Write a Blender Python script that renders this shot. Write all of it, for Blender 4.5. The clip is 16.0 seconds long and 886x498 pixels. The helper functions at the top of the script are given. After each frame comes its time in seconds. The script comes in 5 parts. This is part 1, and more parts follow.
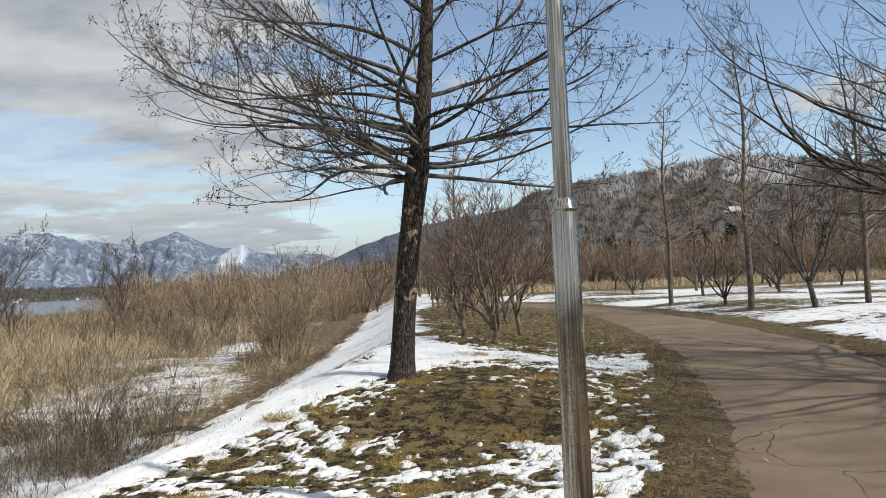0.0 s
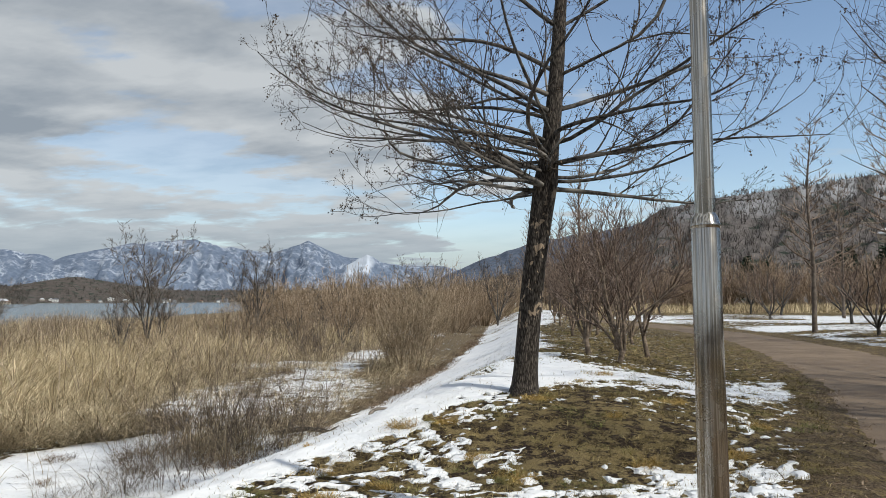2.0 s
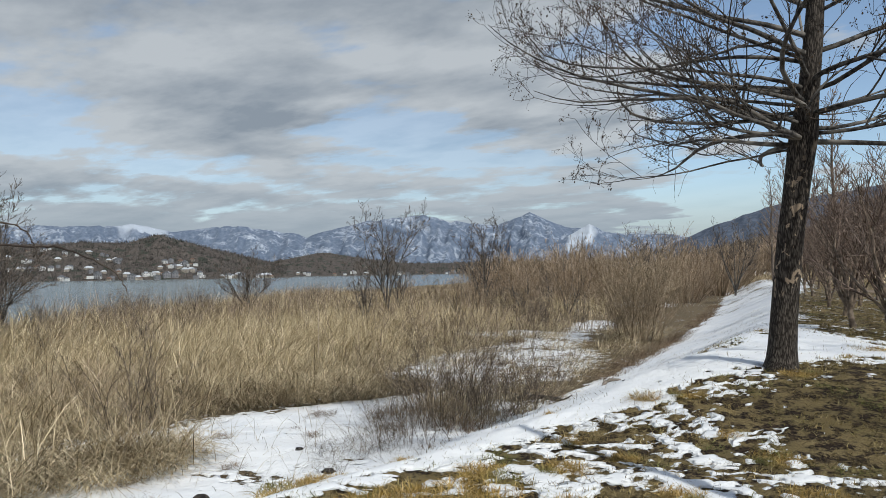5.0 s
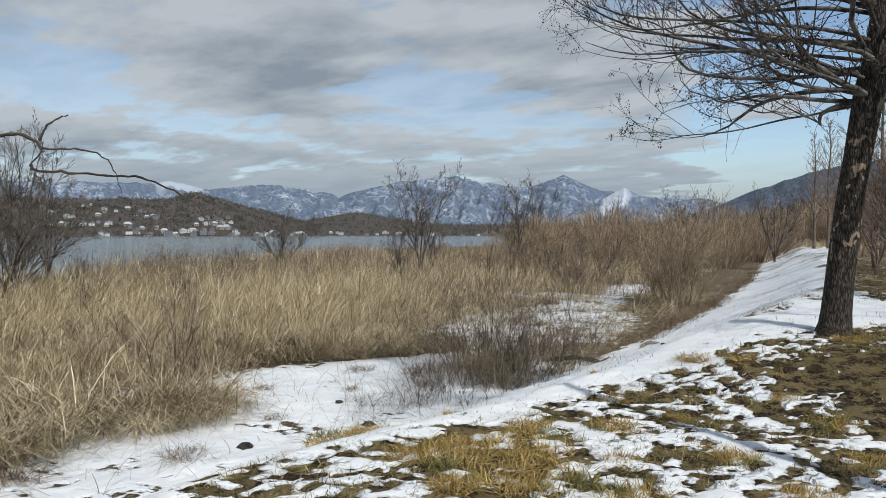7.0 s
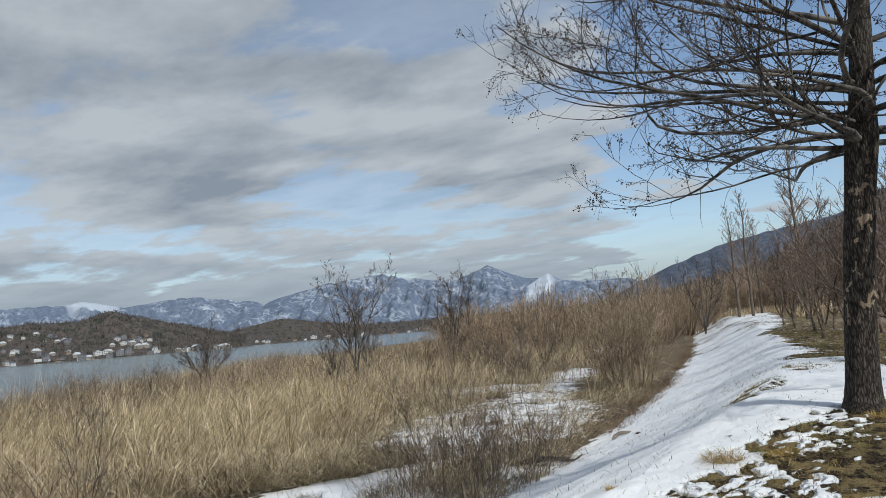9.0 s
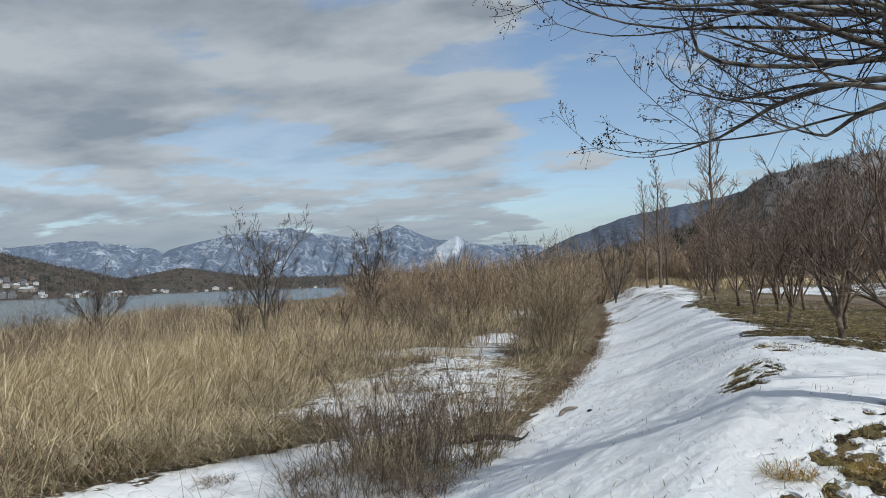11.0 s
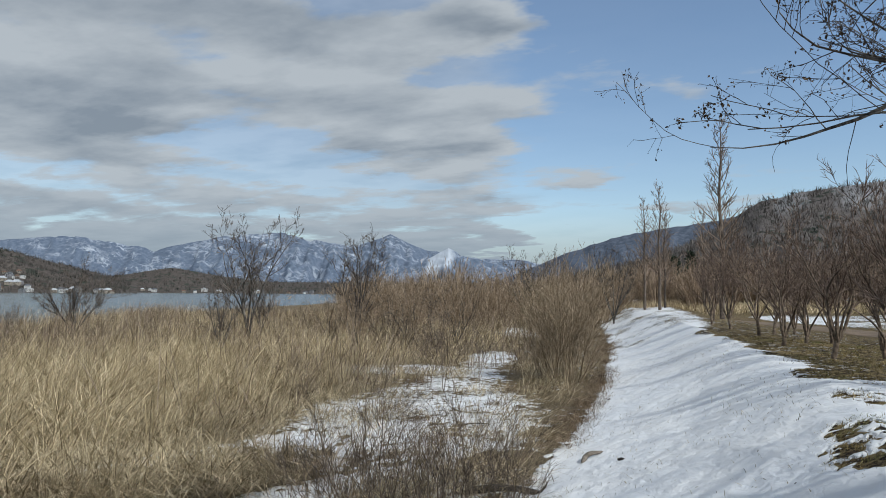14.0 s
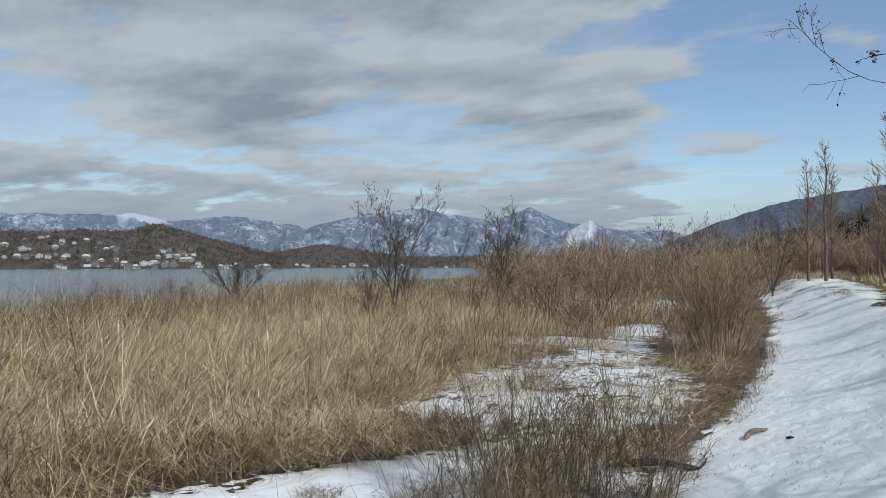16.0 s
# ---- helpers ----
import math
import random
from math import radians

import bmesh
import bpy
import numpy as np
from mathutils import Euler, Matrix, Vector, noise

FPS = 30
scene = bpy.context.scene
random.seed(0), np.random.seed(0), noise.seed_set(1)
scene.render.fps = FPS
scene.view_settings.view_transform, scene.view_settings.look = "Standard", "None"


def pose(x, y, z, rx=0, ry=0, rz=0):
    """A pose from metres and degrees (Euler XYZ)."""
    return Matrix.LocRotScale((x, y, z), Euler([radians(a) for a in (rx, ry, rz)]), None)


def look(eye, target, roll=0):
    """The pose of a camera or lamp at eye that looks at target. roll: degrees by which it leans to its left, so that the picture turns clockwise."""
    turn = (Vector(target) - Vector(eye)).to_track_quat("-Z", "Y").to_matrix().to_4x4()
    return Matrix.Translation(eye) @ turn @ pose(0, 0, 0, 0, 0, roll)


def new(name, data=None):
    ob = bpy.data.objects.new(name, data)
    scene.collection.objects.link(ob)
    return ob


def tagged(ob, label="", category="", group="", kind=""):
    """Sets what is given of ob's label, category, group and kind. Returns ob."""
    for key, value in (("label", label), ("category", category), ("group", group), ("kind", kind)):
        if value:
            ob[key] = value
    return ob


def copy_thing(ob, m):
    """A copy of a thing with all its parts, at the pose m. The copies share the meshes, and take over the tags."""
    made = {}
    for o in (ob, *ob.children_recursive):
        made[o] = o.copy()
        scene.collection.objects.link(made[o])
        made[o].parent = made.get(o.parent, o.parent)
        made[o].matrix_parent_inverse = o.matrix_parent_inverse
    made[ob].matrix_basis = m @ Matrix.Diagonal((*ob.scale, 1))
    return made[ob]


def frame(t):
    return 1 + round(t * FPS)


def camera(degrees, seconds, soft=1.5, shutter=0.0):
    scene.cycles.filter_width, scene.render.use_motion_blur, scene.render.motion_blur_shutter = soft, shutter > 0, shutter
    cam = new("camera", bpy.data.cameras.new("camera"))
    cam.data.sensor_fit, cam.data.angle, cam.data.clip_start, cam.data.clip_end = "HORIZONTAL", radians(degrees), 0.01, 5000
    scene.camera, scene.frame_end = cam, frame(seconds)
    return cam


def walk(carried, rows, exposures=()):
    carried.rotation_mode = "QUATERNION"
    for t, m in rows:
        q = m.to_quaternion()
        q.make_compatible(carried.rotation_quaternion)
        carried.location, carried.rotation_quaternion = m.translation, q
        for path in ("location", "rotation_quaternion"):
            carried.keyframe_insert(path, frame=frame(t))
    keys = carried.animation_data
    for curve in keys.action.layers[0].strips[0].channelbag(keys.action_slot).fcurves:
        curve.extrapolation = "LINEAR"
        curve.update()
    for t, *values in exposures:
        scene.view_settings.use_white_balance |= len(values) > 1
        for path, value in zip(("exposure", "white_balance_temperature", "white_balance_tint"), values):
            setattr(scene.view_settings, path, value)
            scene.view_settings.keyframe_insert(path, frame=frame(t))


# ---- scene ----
cam = camera(64.3, 16.0, soft=0.7)
PATH = [
    (0, (-0.405, 0.464, 1.738), (-0.377, 2.461, 1.834), -2.4),
    (0.5, (-0.406, 0.441, 1.742), (-0.404, 2.436, 1.88), -1.7),
    (1, (-0.384, 0.438, 1.745), (-0.404, 2.432, 1.899), -1.5),
    (1.5, (-0.416, 0.461, 1.742), (-0.552, 2.45, 1.898), -0.6),
    (2, (-0.464, 0.483, 1.728), (-0.778, 2.453, 1.872), -0.2),
    (2.5, (-0.488, 0.508, 1.726), (-0.949, 2.45, 1.854), -0.3),
    (3, (-0.535, 0.509, 1.728), (-1.178, 2.4, 1.829), -0.6),
    (3.5, (-0.589, 0.554, 1.716), (-1.383, 2.388, 1.798), -0.8),
    (4, (-0.621, 0.539, 1.714), (-1.477, 2.345, 1.791), -0.7),
    (6.5, (-0.724, 0.473, 1.697), (-1.693, 2.223, 1.693), -0.5),
    (7, (-0.834, 0.511, 1.648), (-1.821, 2.25, 1.606), 0.1),
    (7.5, (-0.981, 0.79, 1.643), (-1.957, 2.535, 1.622), 0.2),
    (8, (-1.227, 1.004, 1.61), (-2.187, 2.757, 1.672), -0.8),
    (8.5, (-1.591, 1.245, 1.68), (-2.475, 3.023, 1.914), -1.7),
    (9, (-1.853, 1.62, 1.662), (-2.642, 3.445, 1.884), -4.7),
    (9.5, (-2.131, 1.923, 1.707), (-2.898, 3.761, 1.889), -4.8),
    (10, (-2.535, 2.233, 1.703), (-3.219, 4.101, 1.907), -3.4),
    (10.2, (-2.651, 2.394, 1.675), (-3.236, 4.3, 1.835), -3.6),
    (12.5, (-4.056, 4.616, 1.83), (-4.636, 6.529, 1.891), -0.2),
    (13, (-4.084, 4.95, 1.83), (-4.645, 6.868, 1.927), 0.4),
    (13.5, (-4.093, 5.147, 1.813), (-4.622, 7.073, 1.925), 0.5),
    (14, (-4.142, 5.244, 1.773), (-4.679, 7.167, 1.899), 0.5),
    (14.5, (-4.168, 5.324, 1.762), (-4.729, 7.24, 1.881), 0.4),
    (15, (-4.247, 5.371, 1.748), (-4.958, 7.237, 1.847), 0.3),
    (15.5, (-4.276, 5.387, 1.723), (-5.089, 7.213, 1.795), 0.1),
    (16, (-4.287, 5.381, 1.686), (-5.192, 7.164, 1.735), 0.0),
]
walk(cam, [(t, look(eye, target, roll)) for t, eye, target, roll in PATH], [(0, 0.10, 6750, 9), (3, -0.07, 6500, 8), (7, -0.18, 6350, 8), (9, -0.20, 6300, 8), (12, -0.25, 6250, 7), (16, -0.24, 6200, 7)])

# ---- world and sun ----
SUN_AZ, SUN_EL = math.atan2(0.84, -0.54), radians(43)
sun_dir = Vector((math.sin(SUN_AZ) * math.cos(SUN_EL), math.cos(SUN_AZ) * math.cos(SUN_EL), math.sin(SUN_EL)))


def node(nt, kind, inputs=None, **props):
    n = nt.nodes.new(kind)
    for k, v in props.items():
        setattr(n, k, v)
    for k, v in (inputs or {}).items():
        if isinstance(v, bpy.types.NodeSocket):
            nt.links.new(v, n.inputs[k])
        else:
            n.inputs[k].default_value = v
    return n


def math_node(nt, op, a, b=0.0, clamp=False):
    return node(nt, "ShaderNodeMath", {0: a, 1: b}, operation=op, use_clamp=clamp).outputs[0]


def mix(nt, fac, a, b):
    n = nt.nodes.new("ShaderNodeMix")
    n.data_type = "RGBA"
    for i, v in ((0, fac), (6, a), (7, b)):
        if isinstance(v, bpy.types.NodeSocket):
            nt.links.new(v, n.inputs[i])
        else:
            n.inputs[i].default_value = v if i == 0 else (*v[:3], 1)
    return n.outputs[2]


def ramp(nt, fac, lo, hi, smooth=True):
    n = node(nt, "ShaderNodeMapRange", {"Value": fac, "From Min": lo, "From Max": hi})
    n.interpolation_type = "SMOOTHSTEP" if smooth else "LINEAR"
    return n.outputs[0]


def fbm_node(nt, vec, scale, detail=4.0, rough=0.55, distort=0.0):
    return node(nt, "ShaderNodeTexNoise", {"Vector": vec, "Scale": scale, "Detail": detail, "Roughness": rough, "Distortion": distort}).outputs[0]


# cloud masses and gaps by compass: azimuth to the left of north, elevation, half-widths in degrees, weight
GAPS = [(32, 11.4, 8, 1.3, 0.12), (51, 9.0, 8, 1.2, 0.09), (22, 9.3, 12, 0.9, 0.08), (14, 17.0, 4, 2.0, 0.10)]
BANKS = [(43, 14.8, 9, 2.8, 0.12), (20, 14.2, 9, 3.2, 0.13), (26, 20.5, 16, 2.4, 0.10), (11.5, 21.8, 5, 1.2, 0.14), (-4, 15.6, 2.6, 0.8, 0.10), (-31, 11.5, 5, 1.4, 0.16), (-6, 7.0, 6, 0.9, 0.14), (5, 9.6, 4, 0.5, 0.10)]
BELLIES = [(42, 12.8, 9, 1.5, 0.42), (28, 20.6, 12, 1.9, 0.5), (12, 21.2, 5, 0.8, 0.35), (19.5, 11.7, 6, 0.8, 0.40), (25, 10.5, 7, 0.6, 0.3), (52, 6.0, 12, 0.9, 0.3), (52, 20.5, 10, 2.0, 0.4), (33, 15.2, 6, 1.2, 0.25)]
CROWNS = [(48, 16.8, 6, 1.5, 0.35), (37.3, 14.1, 2.6, 0.8, 0.4), (24, 16.2, 6, 1.6, 0.25), (15, 14.0, 4, 1.4, 0.25), (45, 8.0, 9, 0.7, 0.3), (24, 8.3, 6, 0.5, 0.3)]


def build_world():
    w = bpy.data.worlds.new("sky")
    scene.world = w
    w.use_nodes = True
    nt = w.node_tree
    nt.nodes.clear()
    sky = node(nt, "ShaderNodeTexSky", sky_type="NISHITA", sun_disc=False, sun_elevation=SUN_EL, sun_rotation=SUN_AZ, altitude=100.0, air_density=1.0, dust_density=0.6, ozone_density=1.2)
    co = node(nt, "ShaderNodeTexCoord").outputs["Generated"]
    sep = node(nt, "ShaderNodeSeparateXYZ", {0: co})
    up = math_node(nt, "ADD", math_node(nt, "MAXIMUM", sep.outputs[2], 0.0), 0.12)
    px = math_node(nt, "DIVIDE", sep.outputs[0], up)
    py = math_node(nt, "DIVIDE", sep.outputs[1], up)
    plane = node(nt, "ShaderNodeCombineXYZ", {0: px, 1: py, 2: 0.0}).outputs[0]
    plane = node(nt, "ShaderNodeMapping", {"Vector": plane, "Rotation": (0, 0, 0.35), "Scale": (0.85, 1.25, 1.0)}).outputs[0]
    lit = node(nt, "ShaderNodeMapping", {"Vector": plane, "Location": (0.10, -0.22, 0.0)}).outputs[0]

    def body(vec):
        return math_node(nt, "ADD", math_node(nt, "MULTIPLY", fbm_node(nt, vec, 0.9, 6.0, 0.52, 0.2), 0.66), math_node(nt, "MULTIPLY", fbm_node(nt, vec, 3.1, 5.0, 0.58, 0.1), 0.34))

    d0, d1 = body(plane), body(lit)
    az = math_node(nt, "MULTIPLY", math_node(nt, "ARCTAN2", math_node(nt, "MULTIPLY", sep.outputs[0], -1.0), sep.outputs[1]), 57.2958)
    el = math_node(nt, "MULTIPLY", math_node(nt, "ARCSINE", sep.outputs[2]), 57.2958)
    wave = node(nt, "ShaderNodeTexNoise", {"Vector": plane, "Scale": 1.9, "Detail": 5.0, "Roughness": 0.6}).outputs["Color"]
    wv = node(nt, "ShaderNodeVectorMath", {0: wave, 1: (0.5, 0.5, 0.5)}, operation="SUBTRACT").outputs[0]
    wv = node(nt, "ShaderNodeVectorMath", {0: wv, 1: (16.0, 5.0, 0.0)}, operation="MULTIPLY").outputs[0]
    pos = node(nt, "ShaderNodeVectorMath", {0: node(nt, "ShaderNodeCombineXYZ", {0: az, 1: el, 2: 0.0}).outputs[0], 1: wv}, operation="ADD").outputs[0]

    def masses(rows):
        total = None
        for a, e, ra, re, weight in rows:
            v = node(nt, "ShaderNodeVectorMath", {0: pos, 1: (a, e, 0.0)}, operation="SUBTRACT").outputs[0]
            v = node(nt, "ShaderNodeVectorMath", {0: v, 1: (1 / ra, 1 / re, 0.0)}, operation="MULTIPLY").outputs[0]
            d = node(nt, "ShaderNodeVectorMath", {0: v}, operation="LENGTH").outputs["Value"]
            one = math_node(nt, "MULTIPLY", ramp(nt, d, 1.6, 0.2), weight)
            total = one if total is None else math_node(nt, "ADD", total, one)
        return total

    # the deck of cloud ends a little to the left of north; to the right of that the sky is blue
    azw = node(nt, "ShaderNodeSeparateXYZ", {0: pos}).outputs[0]
    deck = math_node(nt, "MAXIMUM", ramp(nt, azw, 7.0, 14.0), ramp(nt, azw, -70.0, -120.0))
    low = ramp(nt, sep.outputs[2], 0.15, 0.03)
    cover = math_node(nt, "ADD", math_node(nt, "MULTIPLY", deck, 0.17), math_node(nt, "MULTIPLY", low, 0.09))
    cover = math_node(nt, "SUBTRACT", math_node(nt, "ADD", cover, masses(BANKS)), masses(GAPS))
    dens = math_node(nt, "ADD", d0, cover)
    thin = math_node(nt, "MULTIPLY", ramp(nt, azw, -30.0, 6.0), 0.06)
    veil = math_node(nt, "MAXIMUM", math_node(nt, "MAXIMUM", thin, math_node(nt, "MULTIPLY", deck, 0.45)), math_node(nt, "MULTIPLY", ramp(nt, el, 8.0, 1.5), 0.78))
    mask = math_node(nt, "MAXIMUM", math_node(nt, "MULTIPLY", ramp(nt, dens, 0.55, 0.69), 0.95), veil)
    core = math_node(nt, "MULTIPLY", ramp(nt, dens, 0.62, 0.92), 0.65)
    light = math_node(nt, "MULTIPLY", math_node(nt, "SUBTRACT", d0, d1), 4.5)
    fac = math_node(nt, "SUBTRACT", math_node(nt, "ADD", math_node(nt, "ADD", core, 0.13), masses(BELLIES)), math_node(nt, "ADD", light, masses(CROWNS)), True)
    tone = mix(nt, fac, (0.80, 0.84, 0.88), (0.40, 0.455, 0.525))
    haze = mix(nt, ramp(nt, sep.outputs[2], 0.17, 0.0), tone, (0.48, 0.57, 0.68))
    bg_sky = node(nt, "ShaderNodeBackground", {"Color": sky.outputs[0], "Strength": 0.15})
    bg_cloud = node(nt, "ShaderNodeBackground", {"Color": haze, "Strength": 0.71})
    ms = node(nt, "ShaderNodeMixShader", {0: mask, 1: bg_sky.outputs[0], 2: bg_cloud.outputs[0]})
    out = node(nt, "ShaderNodeOutputWorld")
    nt.links.new(ms.outputs[0], out.inputs[0])


build_world()
sun_data = bpy.data.lights.new("sun", "SUN")
sun_data.energy, sun_data.angle, sun_data.color = 3.9, radians(1.0), (1.0, 0.97, 0.90)
sun = new("sun", sun_data)
sun.matrix_world = look(sun_dir * 50, (0, 0, 0))

# ---- materials ----


def material(name, rough=0.8, spec=0.3):
    m = bpy.data.materials.new(name)
    m.use_nodes = True
    nt = m.node_tree
    b = nt.nodes["Principled BSDF"]
    b.inputs["Roughness"].default_value = rough
    b.inputs["Specular IOR Level"].default_value = spec
    return m, nt, b


def bump(nt, b, height, strength, dist):
    n = node(nt, "ShaderNodeBump", {"Height": height, "Strength": strength, "Distance": dist})
    nt.links.new(n.outputs[0], b.inputs["Normal"])


def noisy(name, c1, c2, scale, rough=0.85, c3=None, scale3=0.3, bump_s=0.0, bump_d=0.01, stretch=(1, 1, 1), island=False, spec=0.2, metal=0.0, spread=(0.4, 1.15, 1.0)):
    """Two or three tones by noise at two scales, with fine relief."""
    m, nt, b = material(name, rough, spec)
    co = node(nt, "ShaderNodeTexCoord").outputs["Object"]
    co = node(nt, "ShaderNodeMapping", {"Vector": co, "Scale": stretch}).outputs[0]
    n1 = fbm_node(nt, co, scale, 5.0, 0.6)
    col = mix(nt, ramp(nt, n1, 0.35, 0.68), c1, c2)
    if c3:
        col = mix(nt, ramp(nt, fbm_node(nt, co, scale3, 4.0), 0.5, 0.66), col, c3)
    if island:
        rnd = node(nt, "ShaderNodeNewGeometry").outputs["Random Per Island"]
        hsv = node(nt, "ShaderNodeHueSaturation", {"Color": col, "Value": math_node(nt, "ADD", math_node(nt, "MULTIPLY", math_node(nt, "POWER", rnd, spread[2]), spread[1]), spread[0]), "Saturation": math_node(nt, "ADD", math_node(nt, "MULTIPLY", rnd, -0.3), 1.1)})
        col = hsv.outputs[0]
    nt.links.new(col, b.inputs["Base Color"])
    b.inputs["Metallic"].default_value = metal
    if bump_s:
        bump(nt, b, n1, bump_s, bump_d)
    return m


def bark_material(name, dark, light, chip=None):
    m, nt, b = material(name, 0.9, 0.15)
    co = node(nt, "ShaderNodeTexCoord").outputs["Object"]
    st = node(nt, "ShaderNodeMapping", {"Vector": co, "Scale": (1, 1, 0.20)}).outputs[0]
    f = fbm_node(nt, st, 46.0, 6.0, 0.7)
    v = node(nt, "ShaderNodeTexVoronoi", {"Vector": st, "Scale": 44.0, "Randomness": 1.0}, feature="DISTANCE_TO_EDGE").outputs[0]
    g = math_node(nt, "ADD", math_node(nt, "MULTIPLY", ramp(nt, v, 0.0, 0.3), 0.18), math_node(nt, "MULTIPLY", f, 0.7))
    col = mix(nt, ramp(nt, g, 0.30, 0.66), dark, light)
    if chip:
        z = node(nt, "ShaderNodeSeparateXYZ", {0: co}).outputs[2]
        band = math_node(nt, "MULTIPLY", ramp(nt, z, 0.7, 1.2), ramp(nt, z, 3.0, 2.2))
        pm = node(nt, "ShaderNodeMapping", {"Vector": co, "Scale": (1, 1, 0.7)}).outputs[0]
        patch = ramp(nt, fbm_node(nt, pm, 7.0, 4.0, 0.6, 0.4), 0.575, 0.61)
        col = mix(nt, math_node(nt, "MULTIPLY", patch, band), col, chip)
    nt.links.new(col, b.inputs["Base Color"])
    bump(nt, b, g, 0.9, 0.02)
    return m


M_BARK = bark_material("bark_main", (0.018, 0.015, 0.013), (0.130, 0.112, 0.096), (0.33, 0.255, 0.185))
M_LIMB = noisy("limb_bark", (0.028, 0.026, 0.024), (0.13, 0.120, 0.110), 14.0, 0.9, (0.20, 0.185, 0.165), 2.0, 0.5, 0.01)
M_TWIG = noisy("twig_bark", (0.035, 0.027, 0.022), (0.085, 0.066, 0.052), 6.0, 0.9, island=True)
M_SEED = noisy("dry_leaf", (0.05, 0.033, 0.02), (0.11, 0.075, 0.045), 9.0, 0.85, island=True)
M_REDTWIG = noisy("shrub_bark", (0.098, 0.070, 0.054), (0.235, 0.168, 0.131), 8.0, 0.9, island=True)
M_WILLOW = noisy("willow_bark", (0.18, 0.135, 0.085), (0.36, 0.275, 0.18), 5.0, 0.9, island=True)
M_BRUSH = noisy("brush_twig", (0.06, 0.046, 0.035), (0.25, 0.192, 0.142), 6.0, 0.9, island=True, spread=(0.35, 1.5, 1.6))
M_GREYTWIG = noisy("grey_bark", (0.080, 0.064, 0.052), (0.18, 0.145, 0.118), 6.0, 0.9, island=True)
M_FARTWIG = noisy("far_twig", (0.17, 0.125, 0.094), (0.30, 0.225, 0.172), 0.8, 0.95, island=True)
M_REED = noisy("reed_straw", (0.32, 0.245, 0.130), (0.61, 0.495, 0.305), 1.4, 0.75, (0.32, 0.24, 0.15), 0.16, island=True, spread=(0.34, 1.45, 1.2))
M_REEDFLAT = noisy("reed_matted", (0.25, 0.19, 0.105), (0.58, 0.475, 0.30), 1.4, 0.85, (0.30, 0.225, 0.135), 0.2, island=True, spread=(0.32, 1.45, 1.3))
M_GRASS = noisy("lawn_blade", (0.10, 0.072, 0.028), (0.42, 0.31, 0.11), 2.6, 0.8, (0.16, 0.165, 0.042), 1.3, island=True, spread=(0.3, 1.4, 1.3))
M_TUFT = noisy("tuft_blade", (0.28, 0.175, 0.045), (0.50, 0.35, 0.10), 3.0, 0.8, (0.13, 0.13, 0.04), 1.2, island=True)
M_LOG = noisy("wet_log", (0.012, 0.010, 0.009), (0.05, 0.042, 0.035), 9.0, 0.7, bump_s=0.8)
M_STICK = noisy("grey_stick", (0.09, 0.075, 0.06), (0.22, 0.19, 0.16), 12.0, 0.85, bump_s=0.6)


def steel_material():
    m, nt, b = material("brushed_steel_painted_reflections", 0.16, 0.5)
    co = node(nt, "ShaderNodeTexCoord").outputs["Object"]
    st = node(nt, "ShaderNodeMapping", {"Vector": co, "Scale": (1, 1, 0.01)}).outputs[0]
    n = fbm_node(nt, st, 90.0, 3.0)
    # warm dark and pale upright streaks in the colour imitate reflected surroundings
    nt.links.new(mix(nt, ramp(nt, n, 0.38, 0.62), (0.27, 0.238, 0.195), (0.53, 0.495, 0.445)), b.inputs["Base Color"])
    nt.links.new(ramp(nt, fbm_node(nt, co, 5.0), 0.2, 1.6, False), b.inputs["Roughness"])
    b.inputs["Metallic"].default_value = 1.0
    bump(nt, b, n, 0.12, 0.002)
    return m


M_STEEL = steel_material()


